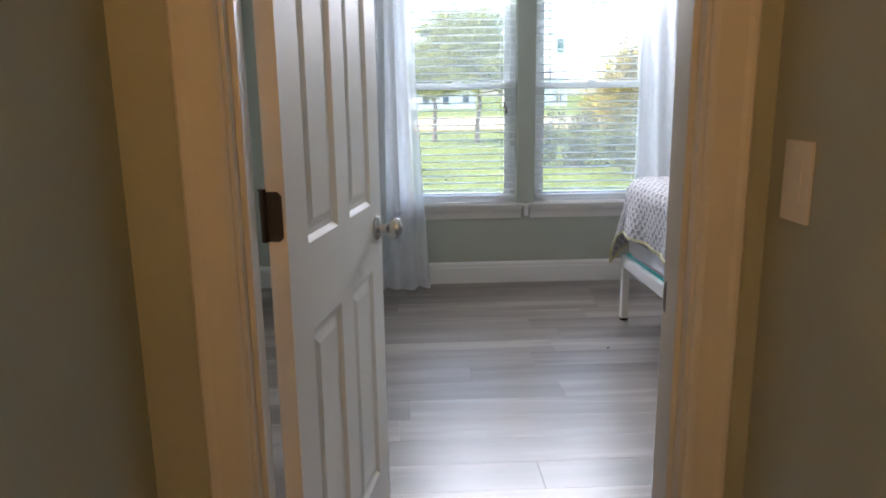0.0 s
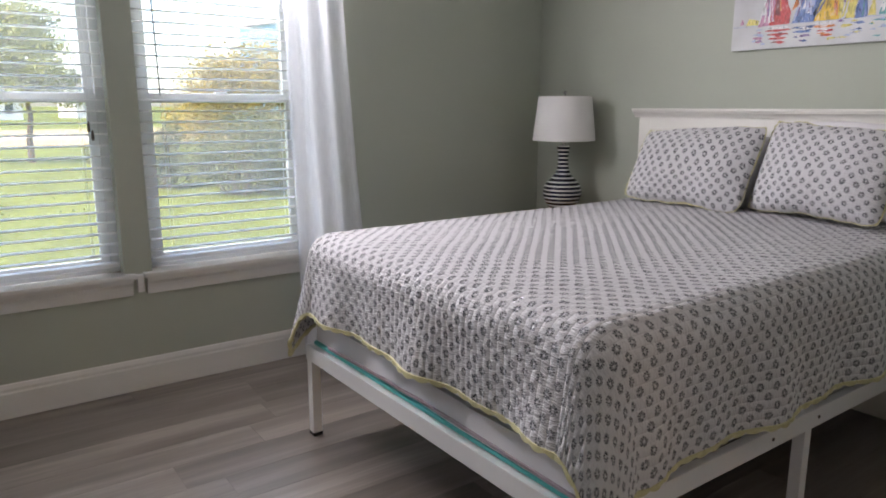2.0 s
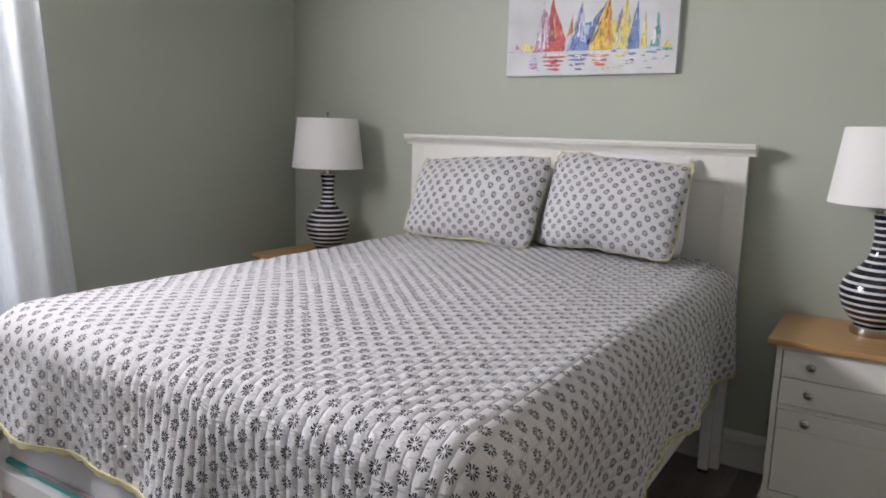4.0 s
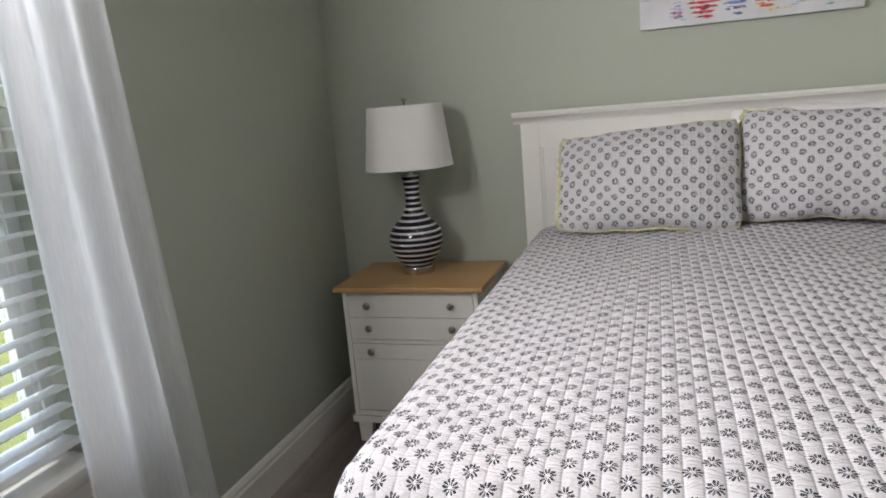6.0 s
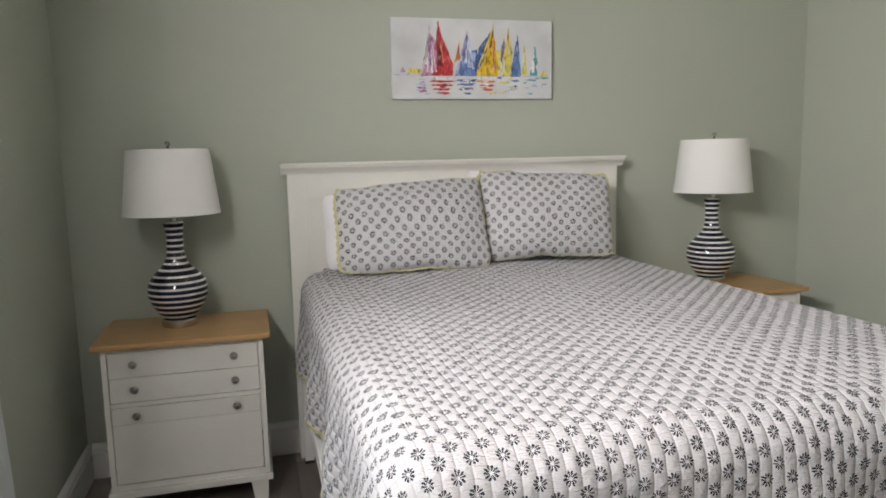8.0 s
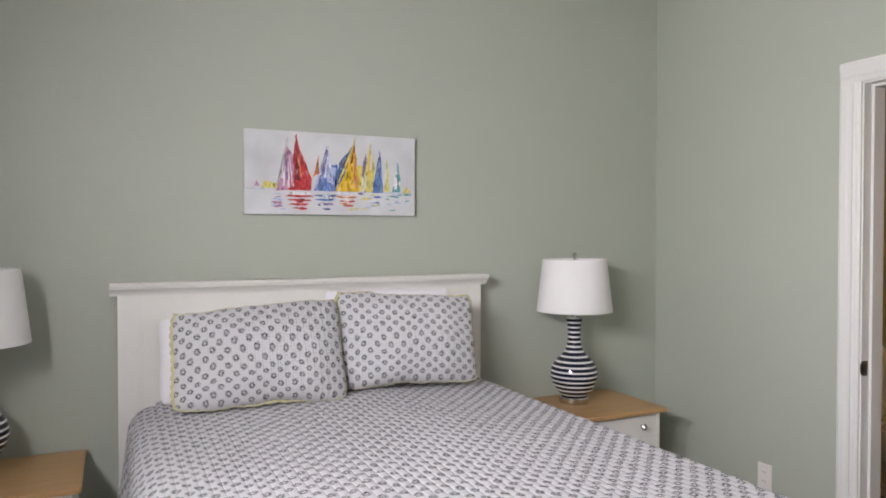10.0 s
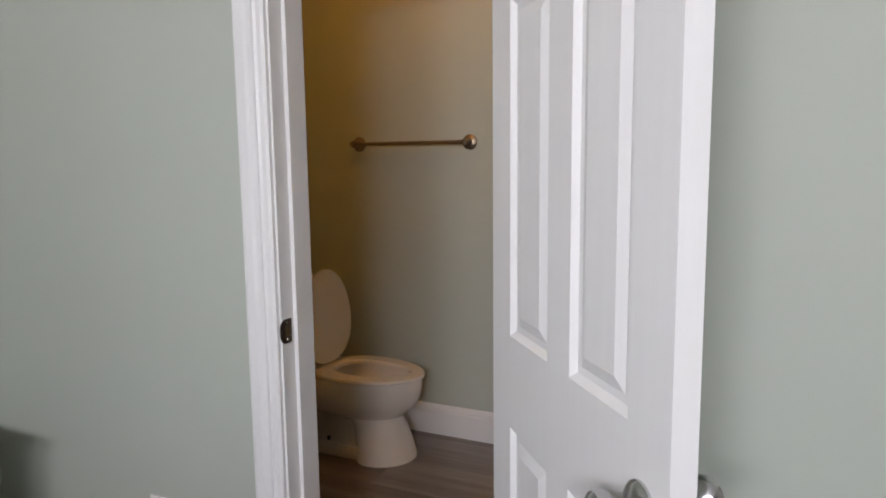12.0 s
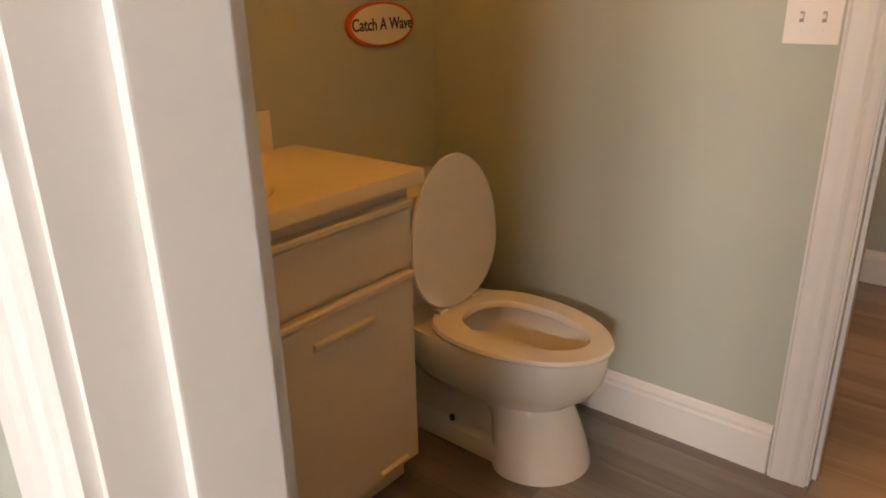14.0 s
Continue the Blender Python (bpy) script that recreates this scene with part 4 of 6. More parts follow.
def pillow(name, label, w, h, t, m, mat, chan=0.0, trim=True, seed=1, sag=0.0, fold=(1, 1, 1, 1)):
    """Stuffed pillow, w across and h high, standing in its local x-z plane."""
    n_u, n_v = 72, 44
    p = thing(name, label, "pillow")
    p.matrix_world = m
    bm = bmesh.new()
    lay = bm.loops.layers.uv.new("cloth")
    sheets = []
    for s in (1, -1):
        g = []
        for i in range(n_u + 1):
            u = -1 + 2 * i / n_u
            col = []
            for j in range(n_v + 1):
                v = -1 + 2 * j / n_v
                k = max(0.0, (1 - abs(u) ** 2.6)) ** 0.55 * max(0.0, (1 - abs(v) ** 2.6)) ** 0.55
                wob = noise.noise((u * 1.6 + seed, v * 1.6, seed)) * 0.018 + noise.noise((u * 4.5 + seed, v * 2.0, seed)) * 0.008
                thick = t / 2 * k * (1 + 0.22 * noise.noise((u * 2.2, v * 2.2, seed * 2.0)))
                if chan:
                    thick += 0.0030 * min(1, k * 3) * abs(math.sin(math.pi * u * w / 2 / chan)) ** 0.6
                    thick += 0.0020 * min(1, k * 3) * noise.noise((u * 18, v * 9, seed))
                pinch = 1 - 0.045 * (1 - abs(v) ** 2) * abs(u) ** 4
                pinz = 1 - 0.06 * (1 - abs(u) ** 2) * abs(v) ** 4
                crn = 1 - 0.075 * (abs(u) * abs(v)) ** 5
                x = u * w / 2 * pinch * crn
                z = v * h / 2 * pinz * crn + wob - sag * (u + 1) / 2 * max(0, v) + 0.0
                col.append(bm.verts.new((x, -s * thick, z)))
            g.append(col)
        sheets.append(g)
        for i in range(n_u):
            for j in range(n_v):
                f = bm.faces.new((g[i][j], g[i + 1][j], g[i + 1][j + 1], g[i][j + 1]))
                for lp, (a, b) in zip(f.loops, ((i, j), (i + 1, j), (i + 1, j + 1), (i, j + 1))):
                    lp[lay].uv = (a / n_u * w + seed * 0.031, b / n_v * h)
    bmesh.ops.remove_doubles(bm, verts=bm.verts, dist=1e-5)
    part("cover", bm, mat, p, smooth=True)
    if trim:
        bm = bmesh.new()
        prev, first, run = None, None, 0.0
        steps = 220
        for k in range(steps + 1):
            f = (k % steps) / steps * 4
            side, q = int(f), f - int(f)
            u, v = ((-1 + 2 * q, -1), (1, -1 + 2 * q), (1 - 2 * q, 1), (-1, 1 - 2 * q))[side]
            wob = noise.noise((u * 1.6 + seed, v * 1.6, seed)) * 0.018 + noise.noise((u * 4.5 + seed, v * 2.0, seed)) * 0.008
            x = u * w / 2 * (1 - 0.045 * (1 - abs(v) ** 2) * abs(u) ** 4) * (1 - 0.075 * (abs(u) * abs(v)) ** 5)
            z = v * h / 2 * (1 - 0.06 * (1 - abs(u) ** 2) * abs(v) ** 4) * (1 - 0.075 * (abs(u) * abs(v)) ** 5) + wob - sag * (u + 1) / 2 * max(0, v)
            c = Vector((x, 0, z))
            o = Vector((u if abs(u) > 0.999 else 0, 0, v if abs(v) > 0.999 else 0)).normalized()
            sc = (0.006 + 0.007 * abs(math.sin(k * math.pi * 2 / 9))) * max(0.15, min(1.0, fold[side] + 0.9 * noise.noise((k * 0.05, seed, 0))))
            row = [bm.verts.new(c - o * 0.004 + Vector((0, -0.004, 0))), bm.verts.new(c + o * sc + Vector((0, -0.0015, 0))), bm.verts.new(c + o * sc + Vector((0, 0.0015, 0))), bm.verts.new(c - o * 0.004 + Vector((0, 0.004, 0)))]
            if prev:
                for i in range(4):
                    bm.faces.new((prev[i], row[i], row[(i + 1) % 4], prev[(i + 1) % 4]))
            prev = row
        part("edging", bm, YELLOW, p, "scalloped yellow edging", True)
    return p


def leaning(xb, yc, zb, lean, h, twist=0.0, roll=0.0):
    """Pose of a pillow whose foot rests at xb and which leans back on the headboard; its face looks towards -x."""
    return Matrix.Translation((xb, yc, zb)) @ Matrix.Rotation(radians(-90 + twist), 4, "Z") @ Matrix.Rotation(radians(-lean), 4, "X") @ Matrix.Rotation(radians(roll), 4, "Y") @ Matrix.Translation((0, 0, h / 2))


pillow("pillow", "plain white pillow behind a quilted sham", 0.64, 0.34, 0.13, leaning(3.02, 3.30, 0.835, 18, 0.34), SHEET, 0, False, 5)
pillow("pillow", "plain white pillow tucked behind a quilted sham", 0.58, 0.40, 0.12, leaning(3.03, 2.70, 0.84, 12, 0.40), SHEET, 0, False, 6)
pillow("pillow_sham", "quilted floral sham pillow slumped against the headboard", 0.635, 0.372, 0.15, leaning(2.845, 3.27, 0.838, 26, 0.372, 0, 1.0), SHAM, 0.0265, True, 2, -0.055, (0.35, 0.1, 0.05, 1.0))
pillow("pillow_sham", "quilted floral sham pillow leaning upright with yellow edging", 0.585, 0.408, 0.16, leaning(2.885, 2.690, 0.848, 20, 0.408, -9, 0.8), SHAM, 0.0265, True, 4, 0.035, (0.05, 0.35, 0.30, 1.0))

# ---- nightstands and lamps ----


def nightstand(y0, label):
    """Local frame: x 0 at the front edge of the top, y 0 to 0.603, against the east wall."""
    ns = thing("nightstand", label, "nightstand", (2.778, y0, 0), group="nightstands")
    W, D, H = 0.610, 0.437, 0.662
    bm = bmesh.new()
    box(bm, 0, D, 0, W, H - 0.020, H, 0.006)
    part("top", bm, OAK, ns, "oak veneer top")
    b0, b1, f = 0.027, W - 0.027, 0.026
    for nm, b in (("side_panel", (f, D - 0.01, b0, b0 + 0.018, 0.115, H - 0.0205)), ("side_panel", (f, D - 0.01, b1 - 0.018, b1, 0.115, H - 0.0205)),
                  ("back_panel", (D - 0.022, D - 0.01, b0 + 0.018, b1 - 0.018, 0.115, H - 0.0205)), ("bottom_panel", (f + 0.004, D - 0.022, b0 + 0.018, b1 - 0.018, 0.115, 0.135)),
                  ("front_rail", (f + 0.004, f + 0.02, b0 + 0.018, b1 - 0.018, H - 0.040, H - 0.0205)), ("front_rail", (f + 0.006, f + 0.02, b0 + 0.018, b1 - 0.018, 0.425, 0.440))):
        bm = bmesh.new()
        box(bm, *b, 0.001)
        part(nm, bm, FURN, ns)
    bm = bmesh.new()
    box(bm, f - 0.012, D - 0.008, b0 - 0.010, b1 + 0.010, 0.088, 0.1148, 0.004)
    part("plinth", bm, FURN, ns)
    for nm, z0, z1 in (("drawer", 0.535, 0.626), ("drawer", 0.444, 0.533), ("drawer", 0.140, 0.423)):
        bm = bmesh.new()
        ya, yb = b0 + 0.021, b1 - 0.021
        if z1 - z0 > 0.2:
            zg = z1 - 0.060
            box(bm, f, f + 0.018, ya, yb, z0, zg - 0.002, 0.002)
            box(bm, f, f + 0.018, ya, yb, zg + 0.002, z1, 0.002)
            box(bm, f + 0.003, f + 0.016, ya, yb, zg - 0.003, zg + 0.003)
        else:
            box(bm, f, f + 0.018, ya, yb, z0, z1, 0.002)
        dr = part(nm, bm, FURN, ns)
        zc = z1 - 0.028 if z1 - z0 > 0.2 else (z0 + z1) / 2 + 0.004
        for y in (0.133, W - 0.133):
            bm = bmesh.new()
            lathe(bm, [(0.008, 0.0), (0.006, -0.008), (0.010, -0.013), (0.0145, -0.017), (0.0150, -0.021), (0.011, -0.026), (0.0, -0.028)], 24, (f, y, zc), "x")
            part("knob", bm, STEEL, dr, "round pewter knob", True)
    for x, y in ((f, b0 + 0.012), (f, b1 - 0.012), (D - 0.05, b0 + 0.012), (D - 0.05, b1 - 0.012)):
        s = 1 if y < W / 2 else -1
        bm = bmesh.new()
        top = [(x, y - s * 0.004), (x + 0.036, y - s * 0.004), (x + 0.036, y + s * 0.060), (x, y + s * 0.060)]
        bot = [(x, y), (x + 0.034, y), (x + 0.034, y + s * 0.046), (x, y + s * 0.046)]
        a = [bm.verts.new((p, q, 0.0875)) for p, q in top]
        b = [bm.verts.new((p, q, 0.0)) for p, q in bot]
        for i in range(4):
            bm.faces.new((a[i], a[(i + 1) % 4], b[(i + 1) % 4], b[i]))
        bm.faces.new(a)
        bm.faces.new(b[::-1])
        part("foot", bm, FURN, ns)
    return ns


nightstand(3.854, "white nightstand with an oak top between bed and window wall")
nightstand(1.456, "white nightstand with an oak top beside the bathroom door wall")


def table_lamp(at, label):
    lp = thing("table_lamp", label, "table lamp", at, group="bedside lamps")
    bm = bmesh.new()
    lathe(bm, [(0.0, 0.0), (0.066, 0.0), (0.068, 0.004), (0.068, 0.026), (0.064, 0.031), (0.0, 0.031)], 48)
    part("base", bm, STEEL, lp, "brushed metal foot", True)
    bm = bmesh.new()
    out = [(0.0, 0.0255), (0.054, 0.026), (0.076, 0.048), (0.098, 0.080), (0.110, 0.115), (0.111, 0.145), (0.103, 0.172), (0.084, 0.198), (0.060, 0.220), (0.043, 0.242), (0.034, 0.270), (0.030, 0.305), (0.030, 0.340), (0.033, 0.370), (0.038, 0.392), (0.034, 0.398), (0.0, 0.399)]
    fine = []
    for (r0, h0), (r1, h1) in zip(out, out[1:]):
        for k in range(3):
            fine.append((r0 + (r1 - r0) * k / 3, h0 + (h1 - h0) * k / 3))
    lathe(bm, [(0.0, 0.0255)] + [(r, h) for r, h in fine[1:]] + [(0.0, 0.399)], 56)
    part("body", bm, CERAMIC, lp, "black and white striped ceramic", True)
    bm = bmesh.new()
    lathe(bm, [(0.0, 0.3985), (0.014, 0.3985), (0.014, 0.412), (0.010, 0.416), (0.010, 0.455), (0.0, 0.455)], 24)
    part("socket", bm, STEEL, lp, smooth=True)
    bm = bmesh.new()
    pts = [(0.0, 0.425)] + [(0.045 * math.sin(a), 0.425 + 0.245 * (1 - math.cos(a)) / 2) for a in [math.pi * k / 12 for k in range(1, 12)]] + [(0.0, 0.668)]
    for s in (1, -1):
        for (a, b), (c, d) in zip(pts, pts[1:]):
            rod(bm, (s * a, 0, b), (s * c, 0, d), 0.0016, 6)
    part("harp", bm, STEEL, lp)
    bm = bmesh.new()
    z0, z1, r0, r1, th = 0.428, 0.673, 0.178, 0.150, 0.0025
    n = 72
    rings = []
    for r, z in ((r0, z0), (r1, z1), (r1 - th, z1), (r0 - th, z0)):
        rings.append([bm.verts.new((r * math.cos(2 * math.pi * i / n), r * math.sin(2 * math.pi * i / n), z)) for i in range(n)])
    for k in range(4):
        for i in range(n):
            bm.faces.new((rings[k][i], rings[k][(i + 1) % n], rings[(k + 1) % 4][(i + 1) % n], rings[(k + 1) % 4][i]))
    sh = part("shade", bm, SHADE, lp, "white drum shade", True)
    bm = bmesh.new()
    for i in range(3):
        a = 2 * math.pi * i / 3 + 0.4
        rod(bm, (0, 0, 0.668), ((r1 - 0.003) * math.cos(a), (r1 - 0.003) * math.sin(a), 0.662), 0.0016, 6)
    part("spider", bm, STEEL, sh)
    bm = bmesh.new()
    lathe(bm, [(0.005, 0.668), (0.005, 0.676), (0.008, 0.679), (0.004, 0.682), (0.0105, 0.690), (0.011, 0.696), (0.006, 0.703), (0.0, 0.704)], 20)
    part("finial", bm, STEEL, lp, "small round metal finial", True)
    bm = bmesh.new()
    bmesh.ops.create_uvsphere(bm, u_segments=16, v_segments=12, radius=0.03, matrix=Matrix.Translation((0, 0, 0.50)))
    part("light_bulb", bm, SHADE, lp, "unlit bulb", True)
    for ob in lp.children:
        if not ob.name.startswith("base"):
            ob.location.z = 0.006
    return lp


table_lamp((3.035, 4.187, 0.662), "striped ceramic table lamp with a white shade, unlit")
table_lamp((3.050, 1.785, 0.662), "striped ceramic table lamp with a white drum shade, off")

# ---- painting over the bed ----
art = thing("painting", "unframed canvas of colourful sailing boats above the headboard", "painting", (3.2, 3.282, 1.540))
bm = bmesh.new()
box(bm, 0.0, 0.024, -0.741, 0.0, 0.0, 0.343, 0.002)
part("canvas", bm, CANVAS, art)
RED, CRIMSON, PINK = paint("red_oil", (0.52, 0.035, 0.04)), paint("dark_red_oil", (0.20, 0.015, 0.03)), paint("rose_oil", (0.52, 0.25, 0.40))
BLUE, NAVY, PALE = paint("blue_oil", (0.13, 0.22, 0.52)), paint("deep_blue_oil", (0.05, 0.11, 0.30)), paint("pale_blue_oil", (0.42, 0.50, 0.72))
GOLD, LEMON, ORANGE = paint("golden_oil", (0.72, 0.46, 0.02)), paint("lemon_oil", (0.70, 0.62, 0.16)), paint("orange_oil", (0.66, 0.22, 0.06))
TURQ, VIOLET, WHITEOIL = paint("turquoise_oil", (0.12, 0.38, 0.42)), paint("violet_oil", (0.20, 0.14, 0.32)), paint("white_oil", (0.76, 0.76, 0.78))


def stroke(name, pts, mat, lift):
    """A dab of paint: a closed outline in hundredths across and up the canvas, with a ragged edge."""
    bm = bmesh.new()
    n = len(pts)
    ring = []
    for i in range(n):
        a, b = pts[i], pts[(i + 1) % n]
        for k in range(5):
            f = k / 5
            x, z = a[0] + (b[0] - a[0]) * f, a[1] + (b[1] - a[1]) * f
            j = 0.35 if k else 0.0
            ring.append((x + random.uniform(-j, j), z + random.uniform(-j, j)))
    low = [bm.verts.new((0.0005, -a * 0.00741, b * 0.00343)) for a, b in ring]
    top = [bm.verts.new((-lift, -a * 0.00741, b * 0.00343)) for a, b in ring]
    for i in range(len(ring)):
        bm.faces.new((low[i], low[(i + 1) % len(ring)], top[(i + 1) % len(ring)], top[i]))
    bm.faces.new(top)
    part(name, bm, mat, art)


stroke("sail", [(17, 28), (23, 84), (27, 70), (27, 30)], PINK, 0.0008)
stroke("sail", [(24, 29), (28.2, 88), (33, 66), (37, 44), (36.5, 29)], RED, 0.0014)
stroke("sail", [(26, 42), (28.2, 86), (30, 60), (31, 40)], CRIMSON, 0.0018)
stroke("sail", [(37.5, 45), (41, 73), (41.5, 50)], ORANGE, 0.0008)
stroke("sail", [(42, 55), (45.5, 82), (47.5, 62), (45, 52)], VIOLET, 0.0011)
stroke("sail", [(38, 29), (45, 60), (52, 62), (51, 29)], BLUE, 0.0014)
stroke("sail", [(42, 44), (47, 60), (51, 58), (50, 46)], PALE, 0.0018)
stroke("sail", [(50, 34), (53, 64), (62, 88), (58, 60), (54, 40)], NAVY, 0.0014)
stroke("sail", [(55, 62), (62.5, 89), (61, 66), (57.5, 58)], CRIMSON, 0.0018)
stroke("sail", [(50, 29), (57, 54), (62.5, 89), (64, 60), (65, 29)], GOLD, 0.0012)
stroke("sail", [(63, 62), (67, 62), (66, 29), (63.5, 36)], LEMON, 0.0017)
stroke("sail", [(66, 52), (69, 78), (70, 60), (68, 44)], VIOLET, 0.0011)
stroke("sail", [(69.5, 40), (72, 84), (74.5, 60), (73, 29), (68, 29)], LEMON, 0.0012)
stroke("sail", [(70, 50), (71.5, 80), (72.5, 60)], WHITEOIL, 0.0018)
stroke("sail", [(73, 28), (77.5, 68), (79.5, 29)], BLUE, 0.0012)
stroke("sail", [(80, 30), (82, 56), (84, 30)], LEMON, 0.0010)
stroke("sail", [(85.5, 30), (88.5, 54), (90.5, 30)], TURQ, 0.0012)
stroke("sail", [(91.5, 28), (95, 38), (97, 30)], LEMON, 0.0008)
stroke("sail", [(5, 33), (6.5, 40), (8, 33)], PINK, 0.0008)
stroke("sail", [(9, 31), (11, 40), (18, 36), (18, 31)], LEMON, 0.0008)
for a0, a1, z, mat in ((23, 37, 25, WHITEOIL), (22, 38, 22, RED), (23, 37, 17, RED), (24, 36, 12, RED), (28, 35, 7, RED), (38, 51, 23, NAVY), (39, 50, 18, BLUE), (40, 50, 13, VIOLET), (44, 48, 7, NAVY),
                       (51, 65, 26, WHITEOIL), (50, 64, 22, ORANGE), (53, 63, 17, RED), (55, 62, 12, ORANGE), (59, 61, 7, LEMON), (66, 73, 21, LEMON), (73, 79, 23, BLUE), (74, 78, 16, NAVY), (81, 84, 21, LEMON), (86, 90, 24, TURQ),
                       (87, 90, 18, PALE), (14, 21, 14, PINK), (16, 21, 10, VIOLET), (92, 98, 27, TURQ), (70, 75, 30, GOLD), (64, 68, 27, VIOLET)):
    stroke("reflection_dab", [(a0, z), (a0 + 2, z + 1.6), (a1 - 1.5, z + 1.4), (a1, z - 0.6), ((a0 + a1) / 2, z - 1.6)], mat, 0.0010)
def streaks(x0, x1, zb, xt, zt, mats, count):
    """Thin slivers of loose colour that run up a sail from its foot to its tip."""
    for _ in range(count):
        f = random.random()
        a, b = random.uniform(0.0, 0.55), random.uniform(0.45, 1.12)
        xb = x0 + (x1 - x0) * f
        xa, xc = xb + (xt - xb) * a, xb + (xt - xb) * b
        za, zc, w = zb + (zt - zb) * a, zb + (zt - zb) * b, random.uniform(0.25, 0.95)
        stroke("brush_streak", [(xa - w, za), (xa + w, za + 1), (xc + w * 0.4, zc), (xc - w * 0.3, zc - 1)], random.choice(mats), random.uniform(0.0019, 0.0026))


streaks(17, 27, 28, 23, 88, (PINK, WHITEOIL, PINK, VIOLET, WHITEOIL), 12)
streaks(24, 37, 29, 28.2, 92, (RED, CRIMSON, RED, PINK, ORANGE), 14)
streaks(38, 51, 29, 46, 80, (BLUE, PALE, WHITEOIL, PALE, VIOLET), 16)
streaks(50, 65, 29, 62, 90, (GOLD, LEMON, ORANGE, GOLD, CRIMSON), 14)
streaks(66, 74, 30, 72, 90, (LEMON, WHITEOIL, GOLD, LEMON), 9)
streaks(73, 80, 29, 77.5, 80, (BLUE, NAVY, PALE, TURQ), 8)
streaks(80, 84, 30, 82, 66, (LEMON, WHITEOIL), 4)
streaks(85, 91, 30, 88.5, 70, (TURQ, PALE, WHITEOIL), 5)
for x0, x1, mats in ((24, 37, (RED, CRIMSON, WHITEOIL)), (38, 51, (BLUE, VIOLET, WHITEOIL, NAVY)), (51, 65, (ORANGE, RED, LEMON, WHITEOIL)), (66, 80, (LEMON, BLUE, PALE)), (14, 22, (PINK, PALE)), (81, 96, (TURQ, LEMON, PALE))):
    for _ in range(9):
        c, z, hw = random.uniform(x0 + 1, x1 - 1), random.uniform(6, 27), random.uniform(0.8, 3.6)
        stroke("reflection_dab", [(c - hw, z), (c, z + 1.1), (c + hw, z + 0.5), (c + hw * 0.3, z - 1.0)], random.choice(mats), random.uniform(0.0012, 0.0018))
stroke("horizon_line", [(1, 30.5), (99, 28.8), (99, 28.2), (1, 29.7)], PALE, 0.0005)

# ---- wall plates ----


def plate(name, label, m, w, h, gang, kind="toggle", tags=False):
    """Cover plate in its local x-z plane, facing -y, with toggles or sockets and screws."""
    p = thing(name, label, name.replace("_", " "))
    p.matrix_world = m
    bm = bmesh.new()
    box(bm, -w / 2, w / 2, -0.0055, 0.0, -h / 2, h / 2, 0.002)
    part("cover_plate", bm, PLASTIC, p)
    for g in range(gang):
        x = (g - (gang - 1) / 2) * 0.046
        if kind == "toggle":
            bm = bmesh.new()
            box(bm, x - 0.0045, x + 0.0045, -0.0062, -0.005, -0.0115, 0.0115)
            part("toggle_slot", bm, SLOTGREY, p)
            bm = bmesh.new()
            box(bm, x - 0.0038, x + 0.0038, -0.016, -0.005, 0.000, 0.009, 0.001, Matrix.Rotation(radians(12), 4, "X"))
            part("toggle", bm, PLASTIC, p)
        elif kind == "rocker":
            bm = bmesh.new()
            box(bm, x - 0.0165, x + 0.0165, -0.0085, -0.005, -0.033, 0.033, 0.002)
            part("rocker", bm, PLASTIC, p)
        else:
            for z in (-0.02, 0.02):
                bm = bmesh.new()
                lathe(bm, [(0.0165, -0.005), (0.0165, -0.0075), (0.0, -0.0075)], 24, (x, 0, z), "y")
                part("socket", bm, PLASTIC, p)
                for dx in (-0.0065, 0.0065):
                    bm = bmesh.new()
                    box(bm, x + dx - 0.001, x + dx + 0.001, -0.0079, -0.007, z - 0.003, z + 0.005)
                    part("slot", bm, DARK, p)
        for z in (-0.030, 0.030):
            bm = bmesh.new()
            lathe(bm, [(0.003, -0.005), (0.0025, -0.0066), (0.0, -0.0066)], 10, (x, 0, z if kind != "outlet" else z * 0.0 + (0.0 if z > 0 else 0.0001)), "y")
            part("screw", bm, PLASTIC, p)
        if tags:
            bm = bmesh.new()
            box(bm, x - 0.014, x + 0.014, -0.0061, -0.005, 0.041, 0.0455)
            part("label_strip", bm, ORANGE, p, "small orange label strip")
    return p


plate("light_switch", "white double toggle switch plate with orange labels", pose(2.131, TOWEL_Y, 1.186, 0, 0, 180), 0.116, 0.116, 2, "toggle", True)
plate("light_switch", "white switch plate on the hall wall", pose(HALL_E, 0.925, 1.130, 0, 0, -90), 0.072, 0.118, 1, "rocker")
plate("light_switch", "white switch plate on the corridor wall", pose(2.06, COR_Y, 1.21, 0, 0, 180), 0.072, 0.116, 1, "toggle")
plate("wall_outlet", "white wall outlet low beside the nightstand", pose(2.52, Y_S, 0.375, 0, 0, 180), 0.072, 0.116, 1, "outlet")

